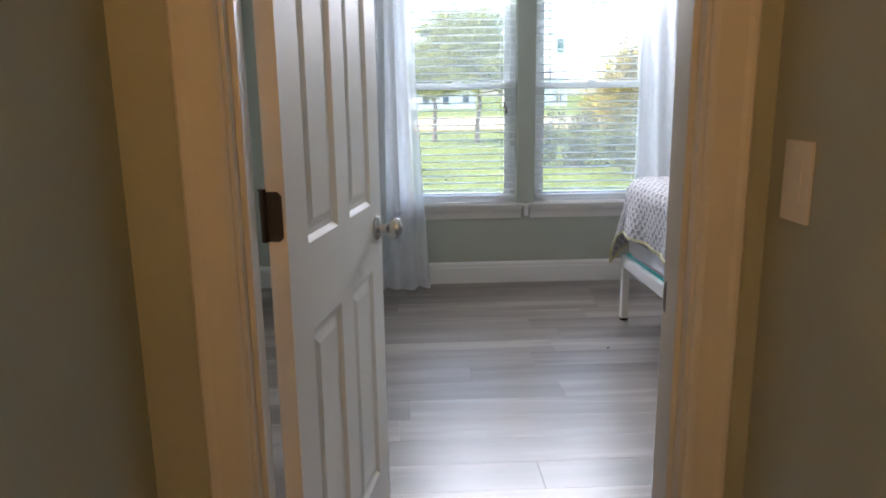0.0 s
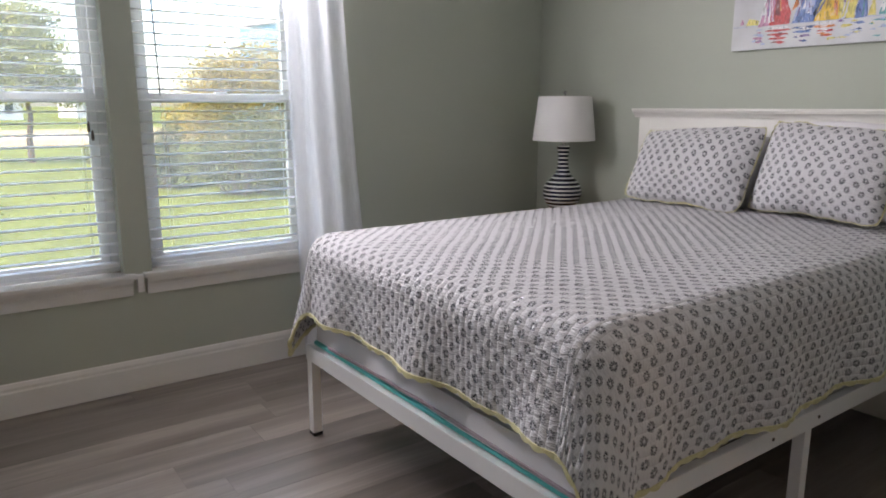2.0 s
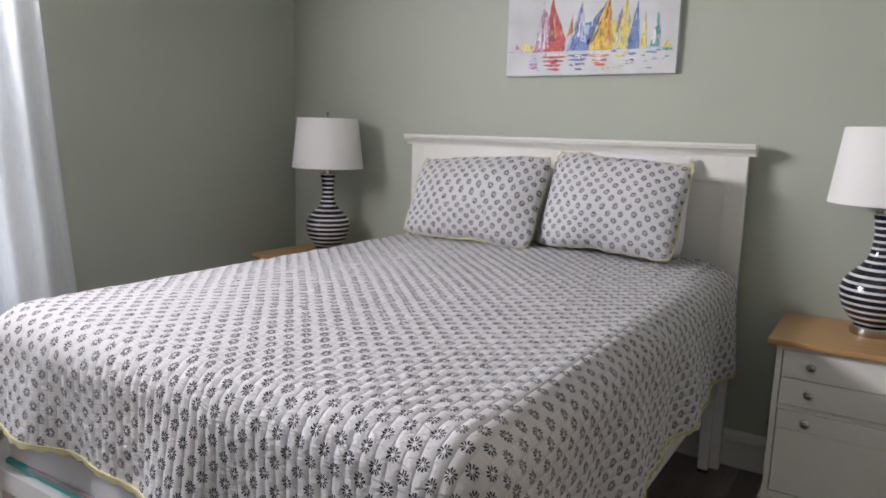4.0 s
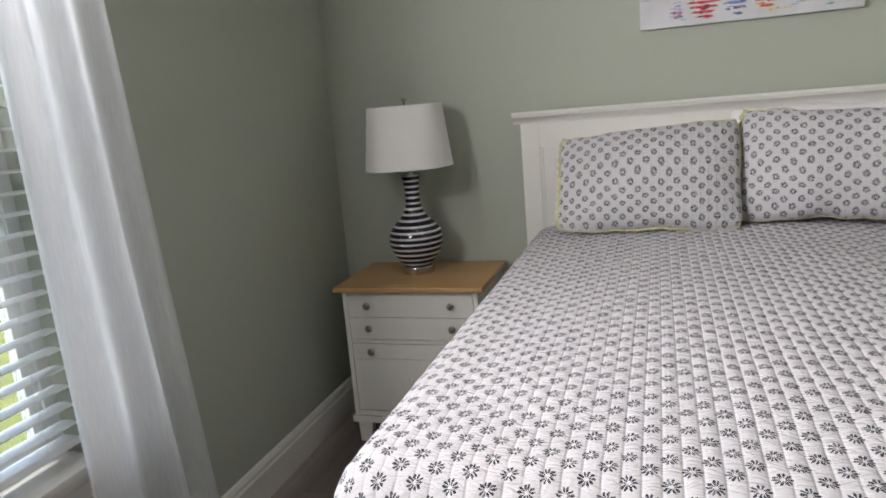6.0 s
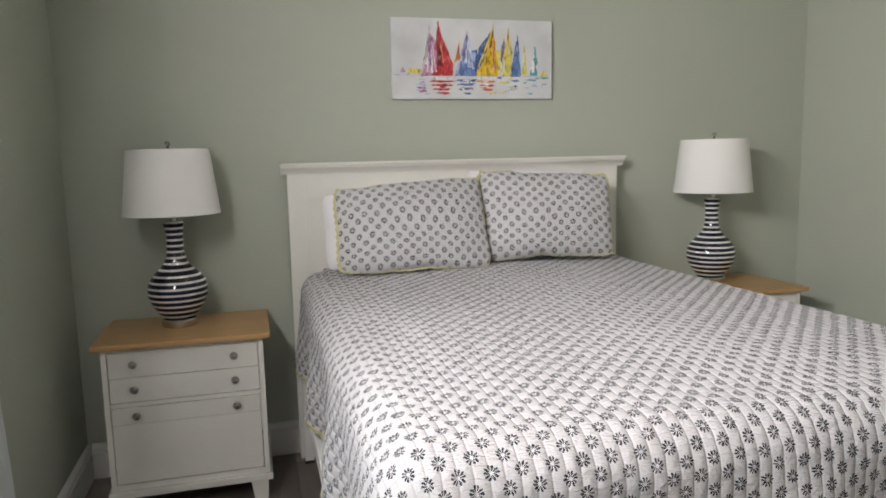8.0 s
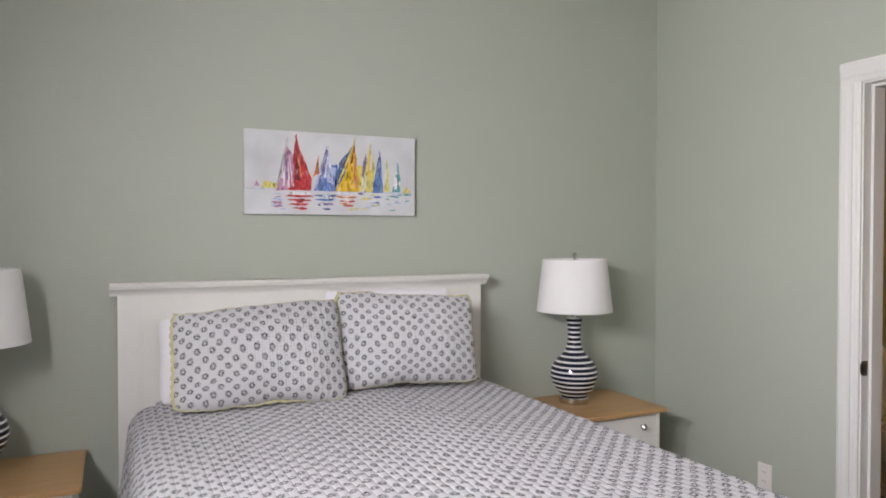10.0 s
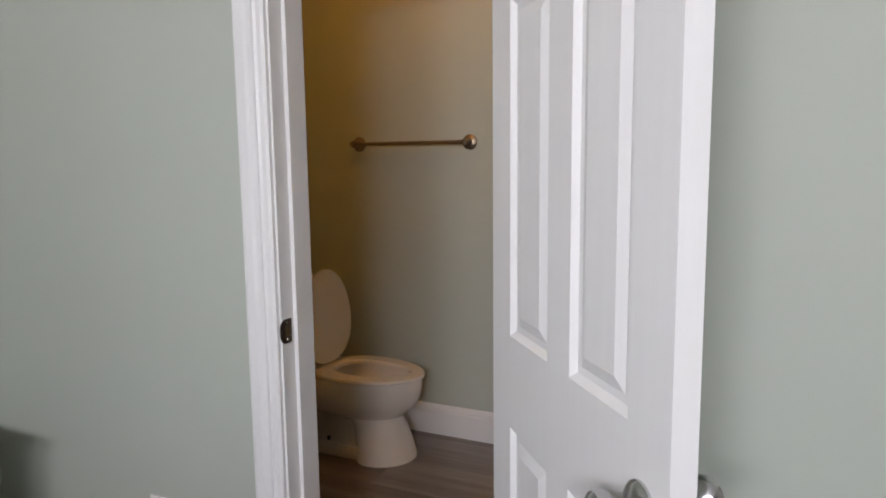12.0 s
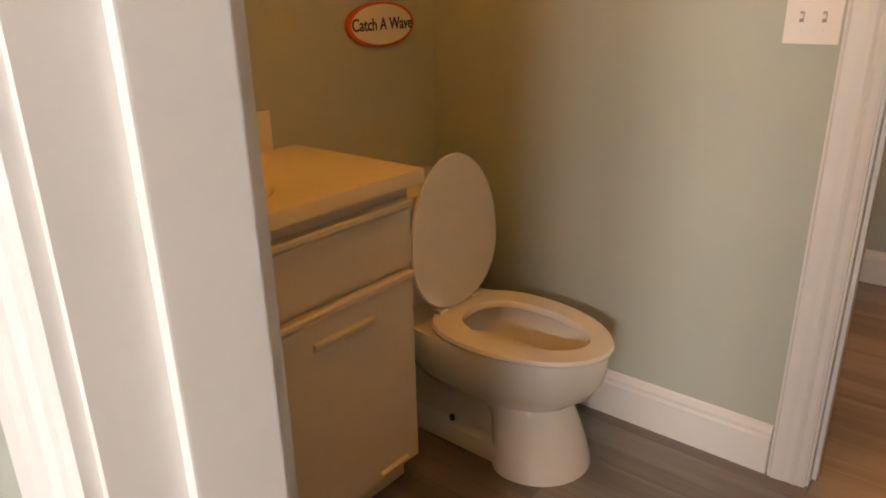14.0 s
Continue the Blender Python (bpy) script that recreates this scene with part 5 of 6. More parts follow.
# ---- dresser by the west wall ----
dr = thing("dresser", "white dresser with an oak top against the bedroom wall", "dresser", (-1.48, 2.75, 0))
bm = bmesh.new()
box(bm, 0, 0.47, 0, 0.92, 0.800, 0.820, 0.006)
part("top", bm, OAK, dr, "oak veneer top")
bm = bmesh.new()
box(bm, 0.012, 0.435, 0.025, 0.895, 0.115, 0.7995, 0.003)
part("body", bm, FURN, dr)
bm = bmesh.new()
box(bm, 0.008, 0.455, 0.012, 0.908, 0.085, 0.1145, 0.004)
part("plinth", bm, FURN, dr)
for z0, z1 in ((0.135, 0.345), (0.352, 0.562), (0.569, 0.785)):
    bm = bmesh.new()
    box(bm, 0.4355, 0.452, 0.045, 0.875, z0, z1, 0.002)
    d1 = part("drawer", bm, FURN, dr)
    for y in (0.24, 0.68):
        bm = bmesh.new()
        lathe(bm, [(0.007, 0.0), (0.006, 0.008), (0.0145, 0.017), (0.0145, 0.021), (0.0, 0.027)], 20, (0.452, y, (z0 + z1) / 2), "x")
        part("knob", bm, STEEL, d1, "round pewter knob", True)
for x in (0.02, 0.40):
    for y in (0.02, 0.86):
        bm = bmesh.new()
        box(bm, x, x + 0.045, y, y + 0.045, 0, 0.0848, 0.003)
        part("foot", bm, FURN, dr)
bm = bmesh.new()
box(bm, -1.16, -1.05, 3.30, 3.34, 0.8205, 0.842, 0.006)
solid("remote_control", bm, RUBBER, "small black remote control lying on the dresser", "remote control")

for x, y, r in ((1.006, 3.255, 0.006), (1.021, 2.493, 0.005)):
    bm = bmesh.new()
    bmesh.ops.create_icosphere(bm, subdivisions=2, radius=r)
    for v in bm.verts:
        v.co *= 1 + 0.5 * noise.noise(v.co * 160 + Vector((x, y, 0)))
        v.co.z *= 0.6
    low = min(v.co.z for v in bm.verts)
    bmesh.ops.translate(bm, vec=(x, y, 0.0003 - low), verts=bm.verts)
    solid("crumb", bm, DARK, "small dark crumb of dirt lying on the plank floor", "crumb", group="crumbs on the floor", smooth=True)

# ---- bathroom ----


def outline_ring(bm, pts, z):
    return [bm.verts.new((x, y, z)) for x, y in pts]


def oval(x0, x1, hw, back=0.0, n=48):
    """Egg outline from x0 (front, round) to x1 (back); back: how square the back end is."""
    cx = x0 + (x1 - x0) * 0.58
    pts = []
    for i in range(n):
        a = 2 * math.pi * i / n
        c, s = math.cos(a), math.sin(a)
        if c < 0:
            pts.append((cx + c * (cx - x0), s * hw))
        else:
            k = 1 - back * 0.35
            pts.append((cx + (abs(c) ** k) * (x1 - cx), math.copysign(abs(s) ** k, s) * hw * (1 - (1 - back) * 0.10 * c * c)))
    return pts


def loft(bm, rings, cap0=True, cap1=True):
    for a, b in zip(rings, rings[1:]):
        n = len(a)
        for i in range(n):
            bm.faces.new((a[i], a[(i + 1) % n], b[(i + 1) % n], b[i]))
    if cap0:
        bm.faces.new(rings[0][::-1])
    if cap1:
        bm.faces.new(rings[-1])


toilet = thing("toilet", "white porcelain toilet with its seat lid raised", "toilet", (3.205, -0.207, 0), 180)
toilet.scale.z = 0.975
# local frame: +x points out from the wall, origin on the floor at the wall
bm = bmesh.new()
shape = [(0.47, 0.748, 0.150, 0.0), (0.47, 0.746, 0.148, 0.02), (0.47, 0.730, 0.134, 0.08), (0.46, 0.708, 0.122, 0.14), (0.44, 0.690, 0.116, 0.18), (0.36, 0.688, 0.117, 0.198), (0.15, 0.705, 0.138, 0.212), (0.13, 0.748, 0.164, 0.248), (0.11, 0.776, 0.182, 0.292), (0.10, 0.786, 0.187, 0.335), (0.10, 0.787, 0.187, 0.372), (0.10, 0.780, 0.182, 0.384)]
rings = []
for b, f, hw, z in shape:
    rings.append(outline_ring(bm, [(f + b - x, y) for x, y in oval(b, f, hw, 0.0)], z))
inner = [(0.27, 0.745, 0.135, 0.384), (0.28, 0.735, 0.125, 0.362), (0.31, 0.70, 0.105, 0.30), (0.38, 0.62, 0.060, 0.22), (0.43, 0.57, 0.030, 0.205)]
for b, f, hw, z in inner:
    rings.append(outline_ring(bm, [(f + b - x, y) for x, y in oval(b, f, hw, 0.0)], z))
loft(bm, rings)
part("bowl", bm, PORCELAIN, toilet, smooth=True)
bm = bmesh.new()
box(bm, 0.12, 0.60, -0.086, 0.086, 0.0, 0.30, 0.030)
part("pedestal", bm, PORCELAIN, toilet, smooth=True)
bm = bmesh.new()
box(bm, 0.14, 0.60, -0.124, 0.124, 0.0, 0.068, 0.028)
part("foot_flange", bm, PORCELAIN, toilet, smooth=True)
bm = bmesh.new()
box(bm, 0.02, 0.30, -0.17, 0.17, 0.345, 0.385, 0.015)
part("deck", bm, PORCELAIN, toilet, smooth=True)
bm = bmesh.new()
top_o = [(0.275, 0.795, 0.190, 0.3865), (0.272, 0.797, 0.192, 0.394), (0.278, 0.792, 0.187, 0.403), (0.36, 0.735, 0.120, 0.405), (0.365, 0.730, 0.115, 0.396), (0.365, 0.730, 0.115, 0.3865)]
rings = [outline_ring(bm, [(f + b - x, y) for x, y in oval(b, f, hw, 0.5)], z) for b, f, hw, z in top_o]
loft(bm, rings + [rings[0]], False, False)
part("seat", bm, PORCELAIN, toilet, "white plastic seat", True)
bm = bmesh.new()
lid_o = [(0.0, 0.445, 0.188, 0.0), (-0.003, 0.448, 0.192, 0.006), (0.004, 0.442, 0.186, 0.014), (0.03, 0.420, 0.168, 0.018)]
rings = [outline_ring(bm, [(f + b - x, y) for x, y in oval(b, f, hw, 0.4)], z) for b, f, hw, z in lid_o]
loft(bm, rings)
lid = part("lid", bm, PORCELAIN, toilet, "raised seat lid", True)
lid.matrix_basis = Matrix.Translation((0.322, 0, 0.412)) @ Matrix.Rotation(radians(-93), 4, "Y")
for y in (-0.075, 0.075):
    bm = bmesh.new()
    box(bm, 0.285, 0.322, y - 0.018, y + 0.018, 0.386, 0.414, 0.006)
    part("seat_hinge", bm, PORCELAIN, toilet, smooth=True)
bm = bmesh.new()
box(bm, 0.015, 0.205, -0.215, 0.215, 0.386, 0.700, 0.022)
tank = part("tank", bm, PORCELAIN, toilet, smooth=True)
bm = bmesh.new()
box(bm, 0.008, 0.217, -0.226, 0.226, 0.7005, 0.738, 0.012)
part("tank_lid", bm, PORCELAIN, toilet, smooth=True)
bm = bmesh.new()
lathe(bm, [(0.012, 0.205), (0.012, 0.214), (0.0, 0.214)], 16, (0, 0.15, 0.645), "x")
rod(bm, (0.214, 0.15, 0.645), (0.222, 0.09, 0.635), 0.005, 10)
part("flush_lever", bm, STEEL, tank, "chrome flush lever", True)
for y in (-0.118, 0.118):
    bm = bmesh.new()
    rod(bm, (0.36, y * 0.80, 0.066), (0.36, y * 0.82, 0.082), 0.008, 10)
    part("floor_bolt", bm, BRONZE, toilet, "dark floor bolt")

V_F, V_S, V_T = 2.800, 0.098, 0.875
van = thing("vanity_cabinet", "almond painted vanity cabinet with routed finger pulls", "vanity", (0, 0, 0))
bm = bmesh.new()
box(bm, V_F + 0.05, X_E - 0.002, V_S, 1.005, 0.001, 0.09)
box(bm, V_F, X_E - 0.002, V_S, 1.005, 0.09, V_T - 0.036)
part("carcass", bm, VANITY, van)


def front(nm, y0, y1, z0, z1, pull):
    """Overlay front with a chamfered lip on the upper edge and a routed finger pull."""
    bm = bmesh.new()
    sweep(bm, [(0, 0), (0.016, 0.0), (0.016, z1 - z0 - 0.026), (0.011, z1 - z0 - 0.020), (0.026, z1 - z0 - 0.014), (0.027, z1 - z0 - 0.004), (0.023, z1 - z0), (0, z1 - z0)], (V_F - 0.0005, y0, z0), (-1, 0, 0), (0, 0, 1), (0, 1, 0), y1 - y0)
    f = part(nm, bm, VANITY, van)
    if pull:
        yc, zc = pull
        bm = bmesh.new()
        sweep(bm, [(0.0155, -0.018), (0.020, -0.016), (0.027, -0.006), (0.0275, -0.001), (0.025, 0.001), (0.0155, 0.003)], (V_F, yc - 0.09, zc), (-1, 0, 0), (0, 0, 1), (0, 1, 0), 0.18)
        part("finger_pull", bm, VANITY, f)


front("drawer", V_S + 0.010, 0.615, 0.652, 0.808, None)
front("cabinet_door", V_S + 0.010, 0.615, 0.105, 0.632, (0.335, 0.560))
front("cabinet_door", 0.630, 0.995, 0.105, 0.808, (0.80, 0.70))
bm = bmesh.new()
sweep(bm, [(0.016, 0), (0.024, 0.004), (0.024, 0.012), (0.016, 0.020)], (V_F, 0.15, 0.110), (-1, 0, 0), (0, 0, 1), (0, 1, 0), 0.10)
part("kick_pull", bm, VANITY, van)

ct = thing("vanity_countertop", "cream cultured marble top with an integral sink", "countertop")
bm = bmesh.new()
cx, cy = 2.985, 0.60
rimv, n = [], 48
x0, x1, y0, y1, zt = 2.768, X_E - 0.002, 0.070, 1.006, V_T
outer = []
for i in range(n):
    a = 2 * math.pi * i / n
    c, s = math.cos(a), math.sin(a)
    k = min((x1 - cx if c > 0 else cx - x0) / max(abs(c), 1e-6), (y1 - cy if s > 0 else cy - y0) / max(abs(s), 1e-6))
    outer.append((cx + c * k, cy + s * k))
for corner in ((x0, y0), (x1, y0), (x0, y1), (x1, y1)):
    j = min(range(n), key=lambda i: (outer[i][0] - corner[0]) ** 2 + (outer[i][1] - corner[1]) ** 2)
    outer[j] = corner
loops = [[bm.verts.new((x, y, zt - 0.034)) for x, y in outer], [bm.verts.new((x, y, zt - 0.005)) for x, y in outer],
         [bm.verts.new((cx + (x - cx) * 0.988, cy + (y - cy) * 0.994, zt)) for x, y in outer]]
for rx, ry, z in ((0.165, 0.250, zt - 0.000), (0.155, 0.238, zt - 0.006), (0.136, 0.212, zt - 0.05), (0.095, 0.145, zt - 0.10), (0.030, 0.04, zt - 0.125)):
    loops.append([bm.verts.new((cx + rx * math.cos(2 * math.pi * i / n), cy + ry * math.sin(2 * math.pi * i / n), z)) for i in range(n)])
loft(bm, loops, False, True)
part("basin_top", bm, COUNTER, ct, smooth=True)
bm = bmesh.new()
box(bm, X_E - 0.024, X_E - 0.002, 0.160, 1.006, V_T - 0.002, V_T + 0.105, 0.005)
part("backsplash", bm, COUNTER, ct)

tb = thing("towel_bar", "brushed nickel towel bar on the bathroom wall", "towel bar", (0, TOWEL_Y, 1.408))
for x in (2.307, 2.895):
    bm = bmesh.new()
    lathe(bm, [(0.035, 0.0), (0.035, 0.005), (0.029, 0.010), (0.014, 0.013), (0.010, 0.020), (0.010, 0.045), (0.014, 0.050), (0.016, 0.062), (0.012, 0.072), (0.0, 0.074)], 28, (x, 0, 0), "y")
    part("post", bm, NICKEL, tb, smooth=True)
bm = bmesh.new()
rod(bm, (2.307, 0.060, 0), (2.895, 0.060, 0), 0.0085, 16)
part("bar", bm, NICKEL, tb, smooth=True)

# surfboard signs with the hanging oval
SIGNRED, SIGNWHITE, SIGNGREEN = material("sign_red", (0.50, 0.03, 0.025), 0.4), material("sign_cream", (0.72, 0.66, 0.56), 0.45), material("sign_green", (0.03, 0.10, 0.09), 0.4)
SIGNORANGE, INK = material("sign_orange", (0.60, 0.09, 0.02), 0.45), material("sign_ink", (0.015, 0.015, 0.03), 0.5)
sg = thing("wall_sign", "painted wooden surfboard sign with a hanging oval plaque", "wall sign", (X_E, -0.275, 1.165))


def board(name, cy, cz, hw, hh, mat, thick, x0=0.0, tilt=0.0, label=""):
    bm = bmesh.new()
    n = 36
    a, b = [], []
    for i in range(n):
        t = 2 * math.pi * i / n
        y, z = hw * math.sin(t) * (1 - 0.25 * math.cos(t)), hh * math.cos(t)
        y, z = y * math.cos(tilt) - z * math.sin(tilt), y * math.sin(tilt) + z * math.cos(tilt)
        a.append(bm.verts.new((-x0, cy + y, cz + z)))
        b.append(bm.verts.new((-x0 - thick, cy + y * 0.97, cz + z * 0.985)))
    loft(bm, [a, b])
    return part(name, bm, mat, sg, label, True)


board("surfboard", 0.10, 0.285, 0.052, 0.215, SIGNGREEN, 0.012, 0.0, 0.06, "dark green surfboard")
board("surfboard", 0.045, 0.285, 0.050, 0.215, SIGNRED, 0.012, 0.010, 0.02, "red surfboard")
wb = board("surfboard", -0.030, 0.285, 0.050, 0.210, SIGNWHITE, 0.012, 0.014, -0.06, "cream surfboard with red flowers")
for fy, fz in ((-0.028, 0.42), (-0.022, 0.34), (-0.045, 0.29), (-0.012, 0.25), (-0.030, 0.19), (-0.018, 0.13)):
    bm = bmesh.new()
    for k in range(5):
        t = 2 * math.pi * k / 5
        lathe(bm, [(0.0052, 0.0258), (0.0052, 0.0268), (0.0, 0.0268)], 10, (0, fy + 0.0075 * math.sin(t), fz + 0.0075 * math.cos(t)), "x")
    bmesh.ops.scale(bm, vec=(-1, 1, 1), verts=bm.verts)
    part("flower", bm, SIGNRED, wb, "small red flower")
for name, mat, th, k, x0 in (("plaque_rim", SIGNORANGE, 0.010, 1.0, 0.0), ("plaque", SIGNWHITE, 0.0125, 0.90, 0.0)):
    bm = bmesh.new()
    lathe(bm, [(k, 0.0), (k, -th), (k * 0.97, -th - 0.001), (0.0, -th - 0.001)], 48, (0, 0, 0), "x")
    bmesh.ops.scale(bm, vec=(1, 0.138, 0.062), verts=bm.verts)
    part(name, bm, mat, sg, "orange rimmed oval" if name == "plaque_rim" else "cream oval face")
for y in (-0.03, 0.03):
    bm = bmesh.new()
    rod(bm, (-0.006, y, 0.050), (-0.010, y * 0.8, 0.092), 0.002, 6)
    part("hanging_cord", bm, YELLOW, sg)
cu = bpy.data.curves.new("lettering", "FONT")
cu.body, cu.size, cu.align_x, cu.align_y, cu.extrude, cu.offset = "Catch A Wave", 0.034, "CENTER", "CENTER", 0.0005, 0.0006
txt_me = bpy.data.meshes.new_from_object(bpy.data.objects.new("lettering_source", cu))
txt_me.materials.clear()
txt_me.materials.append(INK)
txt = new("lettering", txt_me)
txt.parent = sg
txt.matrix_basis = Matrix.Translation((-0.0142, 0, 0)) @ Matrix(((0, 0, -1, 0), (-1, 0, 0, 0), (0, 1, 0, 0), (0, 0, 0, 1))) @ Matrix.Diagonal((1.22, 1.40, 1, 1))

# ---- outdoors ----
GZ = -0.45


def ground_material():
    m = material("meadow_ground", (0.100, 0.112, 0.016), rough=0.95, var=0.40, scale=0.35, fine=5.0, bump=0.6, spec=0.1)
    return m


GRASS = ground_material()
bm = bmesh.new()
ga, gb = [], []
for i in range(49):
    x = -60 + i * 2.5
    a = bm.verts.new((x, Y_N + 0.16, GZ))
    ga.append(a)
for j in range(1, 25):
    y = Y_N + 0.16 + (j / 24) ** 2 * 160
    row = [bm.verts.new((-60 + i * 2.5 + (i - 24) * (j / 24) ** 2 * 6, y, GZ + 0.05 * noise.noise((i * 0.9, j * 0.9, 0)))) for i in range(49)]
    for i in range(48):
        bm.faces.new((ga[i], ga[i + 1], row[i + 1], row[i]))
    ga = row
for x0, x1, y0, y1 in ((-2500, 2500, 164, 4000), (-2500, -59, -2500, 164), (61, 2500, -2500, 164), (-59, 61, -2500, -4.6)):
    bm.faces.new([bm.verts.new(c) for c in ((x0, y0, GZ - 0.06), (x1, y0, GZ - 0.06), (x1, y1, GZ - 0.06), (x0, y1, GZ - 0.06))])
solid("ground", bm, GRASS, "bright green meadow outside the windows", "ground", "structure")

bm = bmesh.new()
for k in range(2500):
    y = 5.6 + random.random() ** 1.5 * 14
    x = random.uniform(-5, 9) * (0.4 + y / 16)
    h = random.uniform(0.012, 0.032)
    a = random.uniform(0, math.pi)
    w = 0.012 * (1 + y / 8)
    dx, dy = w * math.cos(a), w * math.sin(a)
    lx, ly = random.uniform(-0.05, 0.05), random.uniform(-0.05, 0.05)
    bm.faces.new([bm.verts.new(c) for c in ((x - dx, y - dy, GZ - 0.03), (x + dx, y + dy, GZ - 0.03), (x + lx + dx * 0.2, y + ly, GZ + h), (x + lx - dx * 0.2, y + ly, GZ + h))])
solid("grass", bm, material("grass_blades", (0.115, 0.138, 0.015), 0.9, var=0.3, scale=0.5, fine=3, bump=0), "long green meadow grass", "grass", "stuff")

SAND = material("sandy_road", (0.42, 0.36, 0.28), 0.9, var=0.15, scale=0.4, fine=6, bump=0.2)
bm = bmesh.new()
box(bm, -70, 80, 44, 50.5, GZ - 0.02, GZ + 0.06)
solid("road", bm, SAND, "pale sandy road beyond the meadow", "road", "structure")
DRYGRASS = material("dry_grass_bank", (0.30, 0.22, 0.09), 0.95, var=0.4, scale=0.4, fine=4, bump=0.4)
bm = bmesh.new()
box(bm, -70, 80, 36, 43.9, GZ - 0.03, GZ + 0.08)
box(bm, -70, 80, 50.6, 60, GZ - 0.03, GZ + 0.08)
solid("verge", bm, DRYGRASS, "dry brown grass along the road", "verge", "structure")


def leaves(bm, center, size, count, leaf, flat=0.35):
    """Many small tilted leaves in an uneven cloud."""
    for _ in range(count):
        while True:
            p = Vector((random.uniform(-1, 1), random.uniform(-1, 1), random.uniform(-1, 1)))
            if 0.25 < p.length < 1:
                break
        p = Vector((p.x * size[0], p.y * size[1], p.z * size[2])) + Vector(center)
        a, b = Vector((random.gauss(0, 1), random.gauss(0, 1), random.gauss(0, flat))), Vector((random.gauss(0, 1), random.gauss(0, 1), random.gauss(0, 1)))
        a.normalize()
        b = (b - a * b.dot(a)).normalized()
        k = leaf * random.uniform(0.6, 1.4)
        bm.faces.new([bm.verts.new(p + a * k * u + b * k * 0.45 * v) for u, v in ((-1, 0), (0, -1), (1, 0), (0, 1))])


BARK = material("grey_bark", (0.16, 0.11, 0.08), 0.9, var=0.3, scale=3, fine=20, bump=0.5)
PINE = material("pine_foliage", (0.235, 0.235, 0.070), 0.9, var=0.35, scale=1.5, fine=8, bump=0, spec=0.08)
AUTUMN = material("yellowing_foliage", (0.27, 0.20, 0.045), 0.9, var=0.35, scale=1.2, fine=8, bump=0, spec=0.08)
SCRUB = material("dull_scrub_foliage", (0.125, 0.125, 0.062), 0.9, var=0.35, scale=1.2, fine=8, bump=0, spec=0.08)


def tree(label, at, height, spread, mat, clumps, leaf, trunk_to=0.42, seed=1, low=0.42, per=150, r0=0.11):
    random.seed(seed)
    t = thing("tree", label, "tree", at)
    bm = bmesh.new()
    pts = [Vector((0, 0, -0.1))]
    for k in range(1, 7):
        pts.append(Vector((random.uniform(-0.06, 0.06) * k, random.uniform(-0.06, 0.06) * k, height * 0.92 * k / 6)))
    for k in range(6):
        rod(bm, pts[k], pts[k + 1], r0 * (1 - k / 6.5), 9, r0 * (1 - (k + 1) / 6.5))
    heads = []
    for k in range(clumps):
        f = low + (1 - low) * (k + random.random()) / clumps
        base = pts[min(5, int(f * 6))].lerp(pts[min(6, int(f * 6) + 1)], f * 6 - int(f * 6))
        ang = k * 2.4 + random.uniform(-0.5, 0.5)
        reach = spread * (1.15 - 0.55 * f) * random.uniform(0.45, 1.0)
        tip = base + Vector((math.cos(ang) * reach, math.sin(ang) * reach, height * 0.05 + random.uniform(-0.1, 0.25)))
        rod(bm, base, tip, r0 * 0.30, 6, r0 * 0.08)
        heads.append(tip)
    part("trunk", bm, BARK, t, "grey-brown trunk with limbs")
    bm = bmesh.new()
    for h in heads:
        s = random.uniform(0.75, 1.3)
        leaves(bm, h, (spread * 0.36 * s, spread * 0.36 * s, spread * 0.22 * s), per, leaf)
    part("crown", bm, mat, t)
    random.seed(seed + 100)


tree("young pine tree with a loose green crown", (2.5, 26.8, GZ), 4.75, 1.75, PINE, 40, 0.052, seed=11, low=0.42, per=560)
tree("slender pine tree with a loose green crown", (0.9, 27.6, GZ), 4.5, 1.25, PINE, 30, 0.050, seed=12, low=0.38, per=480)
tree("broad yellowing tree behind scrub", (6.0, 17.5, GZ), 2.95, 1.75, AUTUMN, 40, 0.040, seed=13, low=0.30, per=620, r0=0.09)
tree("yellowing tree at the edge of the scrub", (9.8, 20.0, GZ), 2.9, 1.9, AUTUMN, 34, 0.045, seed=14, low=0.30, per=520, r0=0.09)


def bush(label, at, w, d, h, mat, n, seed):
    random.seed(seed)
    b = thing("bush", label, "bush", at, group="scrub")
    bm = bmesh.new()
    tips = []
    for k in range(n):
        a = random.uniform(0, 2 * math.pi)
        tip = Vector((math.cos(a) * w * random.uniform(0.1, 0.9), math.sin(a) * d * random.uniform(0.1, 0.9), h * random.uniform(0.14, 0.85)))
        rod(bm, (tip.x * 0.3, tip.y * 0.3, -0.05), tip, 0.025, 5, 0.008)
        tips.append(tip)
    part("stems", bm, BARK, b)
    bm = bmesh.new()
    for tip in tips:
        leaves(bm, tip, (w * 0.32, d * 0.32, h * 0.28), 560, 0.033, 0.8)
    part("crown", bm, mat, b)


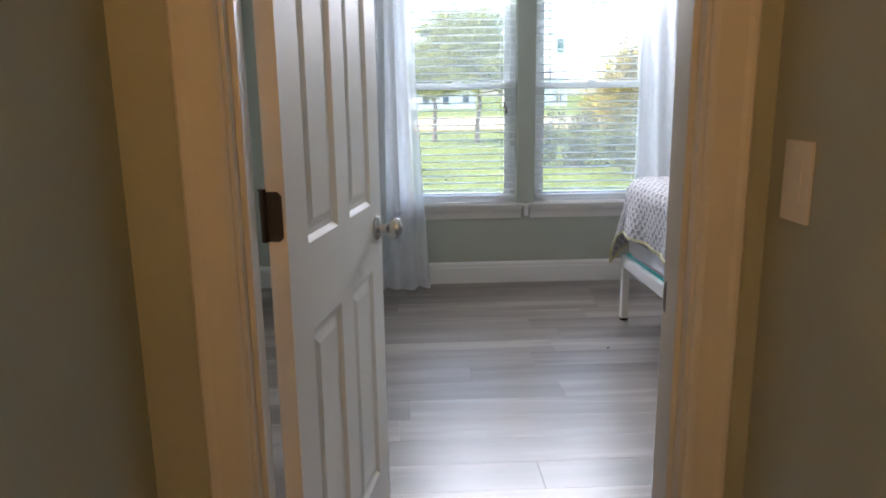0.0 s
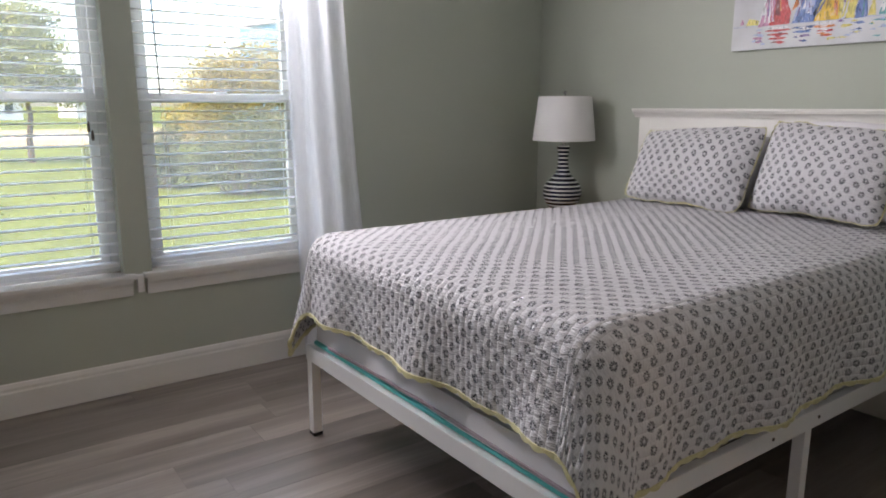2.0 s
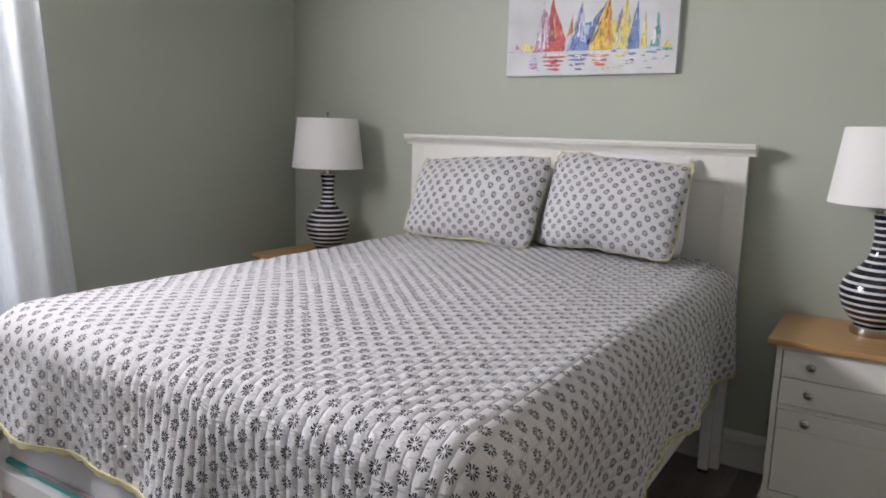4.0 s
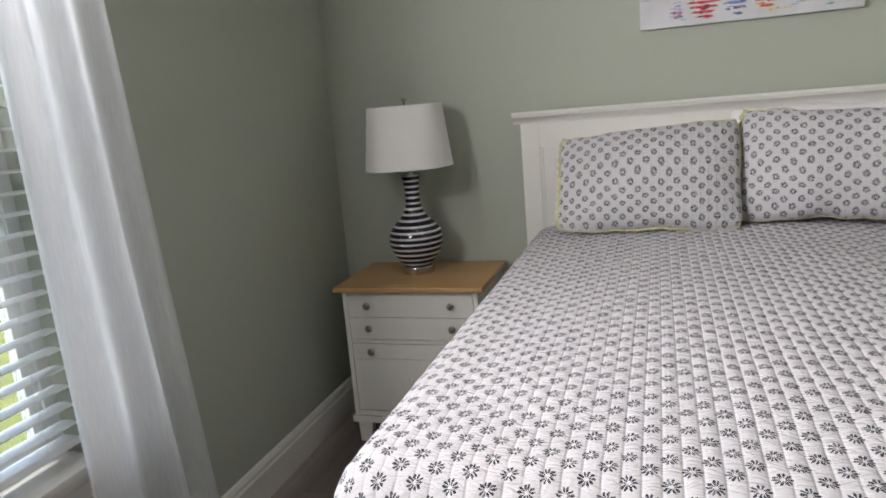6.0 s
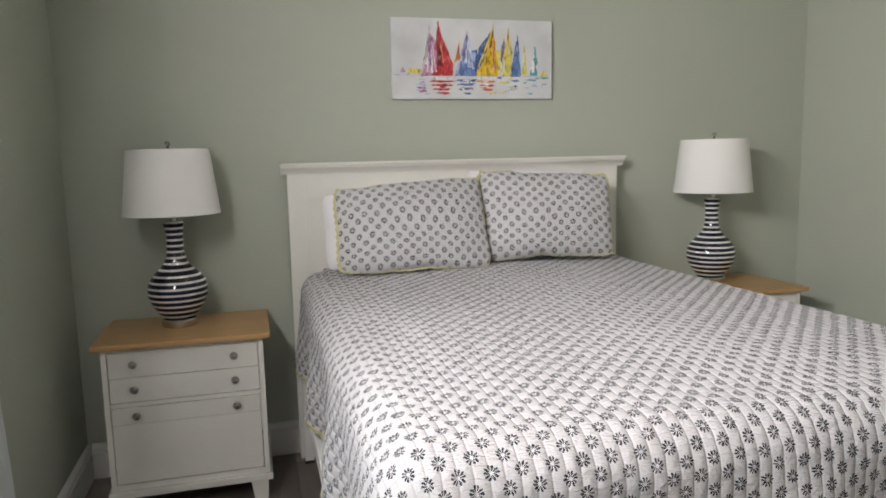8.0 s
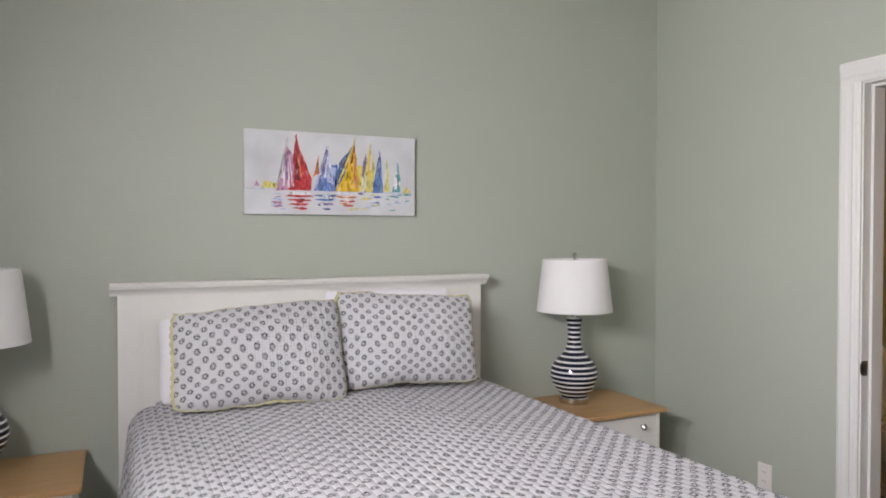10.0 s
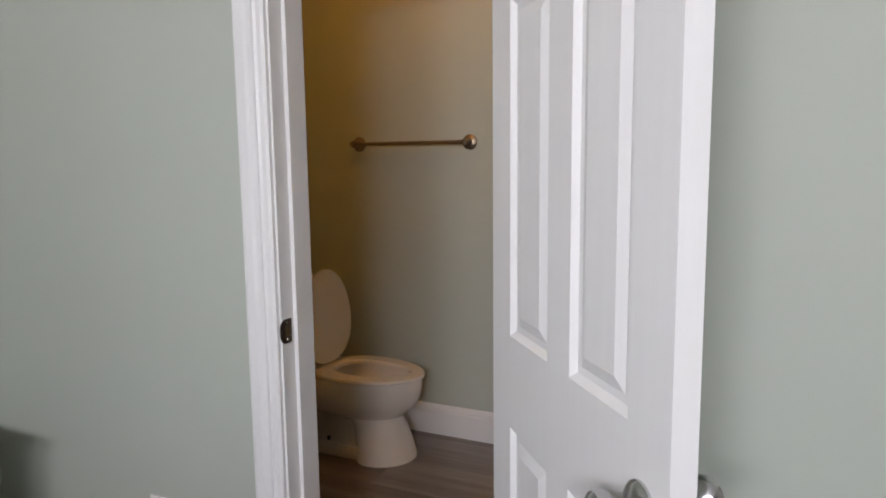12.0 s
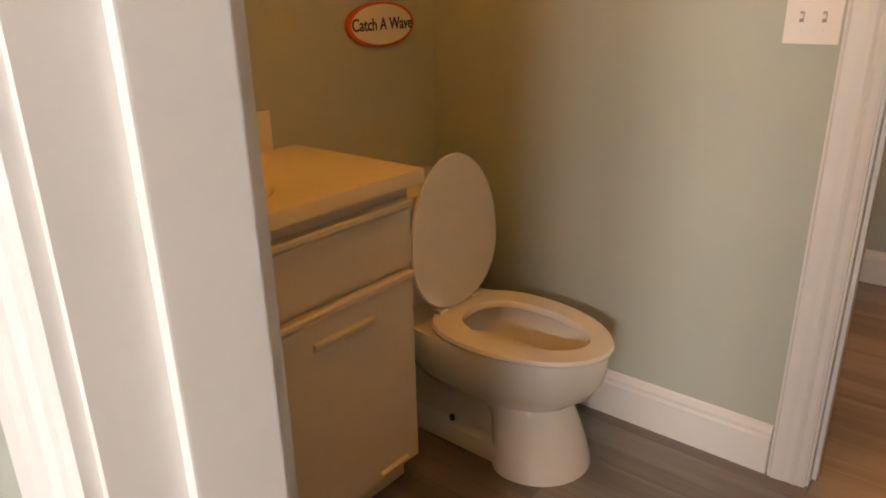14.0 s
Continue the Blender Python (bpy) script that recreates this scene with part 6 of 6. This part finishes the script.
bush("tangled dull green scrub in the meadow", (5.0, 15.2, GZ), 1.5, 0.9, 1.55, SCRUB, 16, 21)
bush("tangled dull green scrub under a tree", (7.4, 15.8, GZ), 1.7, 1.0, 1.7, SCRUB, 16, 22)
bush("dense dull green scrub in front of the yellowing tree", (6.2, 14.6, GZ), 1.3, 0.8, 1.45, SCRUB, 16, 26)
bush("dense scrub at the edge of the meadow", (8.9, 16.4, GZ), 1.7, 1.0, 1.8, SCRUB, 16, 27)
bush("grey-green scrub beside a pine tree", (3.9, 17.0, GZ), 1.0, 0.8, 1.3, SCRUB, 12, 28)
bush("low dull green bush far out in the meadow", (4.6, 25.0, GZ), 0.9, 0.7, 0.9, SCRUB, 10, 23)
bush("low green bush by the road", (-4.5, 34.0, GZ), 1.6, 1.0, 1.3, SCRUB, 12, 24)
bush("low green bush beside the sandy road", (9.5, 33.0, GZ), 1.8, 1.0, 1.3, SCRUB, 12, 25)

STUCCO = material("pale_siding", (0.62, 0.60, 0.56), 0.8, var=0.06, scale=0.6, fine=6, bump=0.1)
ROOF = material("grey_shingle", (0.20, 0.19, 0.19), 0.9, var=0.15, scale=1, fine=9, bump=0.3)
BLUEWALL = material("blue_siding", (0.16, 0.34, 0.52), 0.7, var=0.06, scale=0.6, fine=6, bump=0.1)
WINGLASS = material("dark_window_glass", (0.05, 0.065, 0.08), 0.08, var=0.05, bump=0)


def house(label, at, w, d, h, roof_h, wallmat, cols, rows, turn=0.0):
    hs = thing("house", label, "house", at, turn)
    bm = bmesh.new()
    box(bm, -w / 2, w / 2, 0, d, -0.2, h)
    wl = part("wall", bm, wallmat, hs)
    bm = bmesh.new()
    sweep(bm, [(-0.4, 0), (d + 0.4, 0), (d / 2, roof_h)], (-w / 2 - 0.4, 0, h), (0, 1, 0), (0, 0, 1), (1, 0, 0), w + 0.8)
    part("roof", bm, ROOF, hs)
    for i in range(cols):
        for j in range(rows):
            x, z = -w / 2 + w * (i + 0.5) / cols, h * (j + 0.5) / rows
            bm = bmesh.new()
            box(bm, x - 0.55, x + 0.55, -0.06, 0.02, z - 0.7, z + 0.7)
            wn_ = part("window", bm, STUCCO, hs)
            bm = bmesh.new()
            box(bm, x - 0.45, x + 0.45, -0.075, -0.0605, z - 0.6, z + 0.6)
            part("pane", bm, WINGLASS, wn_)


house("white house across the road", (5.0, 105, GZ), 9, 8, 2.8, 1.6, STUCCO, 3, 1, 8)
house("pale beach house beyond the road", (-14.0, 110, GZ), 12, 8, 3.6, 1.8, STUCCO, 4, 2, -6)
house("white two-storey house far off", (22.0, 120, GZ), 9, 8, 4.6, 1.8, STUCCO, 3, 2, 10)
house("tall blue beach house above the trees", (36.0, 74, GZ), 9, 9, 10.4, 0.6, BLUEWALL, 4, 3, 15)

ss = thing("street_sign", "dark green sign on a tall pole by the road", "street sign", (9.0, 43.2, GZ))
bm = bmesh.new()
rod(bm, (0, 0, -0.1), (0, 0, 5.1), 0.05, 10)
part("pole", bm, STEEL, ss)
bm = bmesh.new()
box(bm, -0.22, 0.22, -0.10, -0.06, 4.2, 5.05, 0.01)
part("panel", bm, SIGNGREEN, ss, "dark green panel")

# ---- floor planks, last ----
PW, PL = 0.178, 1.22


def plank_mesh(length, width):
    bm = bmesh.new()
    c = 0.0005
    b = [bm.verts.new(v) for v in ((0, 0, -0.006), (length, 0, -0.006), (length, width, -0.006), (0, width, -0.006))]
    m_ = [bm.verts.new(v) for v in ((0.0004, 0.0004, -c), (length - 0.0004, 0.0004, -c), (length - 0.0004, width - 0.0004, -c), (0.0004, width - 0.0004, -c))]
    t = [bm.verts.new(v) for v in ((c, c, 0), (length - c, c, 0), (length - c, width - c, 0), (c, width - c, 0))]
    for lo, hi in ((b, m_), (m_, t)):
        for i in range(4):
            bm.faces.new((lo[i], lo[(i + 1) % 4], hi[(i + 1) % 4], hi[i]))
    bm.faces.new(t)
    return finish(bm, "plank", PLANK)


full_mesh = plank_mesh(PL, PW)
rnd = random.Random(4)


def lay(x0, x1, y0, y1):
    """Staggered planks that run along x, cut at the walls."""
    y = y0
    while y < y1 - 0.002:
        w = min(PW, y1 - y)
        x = x0 - rnd.uniform(0.0, PL)
        while x < x1 - 0.002:
            a, b = max(x, x0), min(x + PL, x1)
            if b - a > 0.01:
                me = full_mesh if (b - a > PL - 1e-4 and w > PW - 1e-4) else plank_mesh(b - a, w)
                share("plank", me, floor, Matrix.Translation((a, y, 0)))
            x += PL
        y += w


lay(X_W, X_E, Y_S - 0.03, Y_N)
lay(1.12, X_E, TOWEL_Y - 0.12, HALL_Y)
lay(HALL_W, HALL_E, 0.15, HALL_Y + 0.09)
lay(B0, B1, HALL_Y, Y_S - 0.03)
lay(0.80, X_E, -4.08, TOWEL_Y - 0.12)
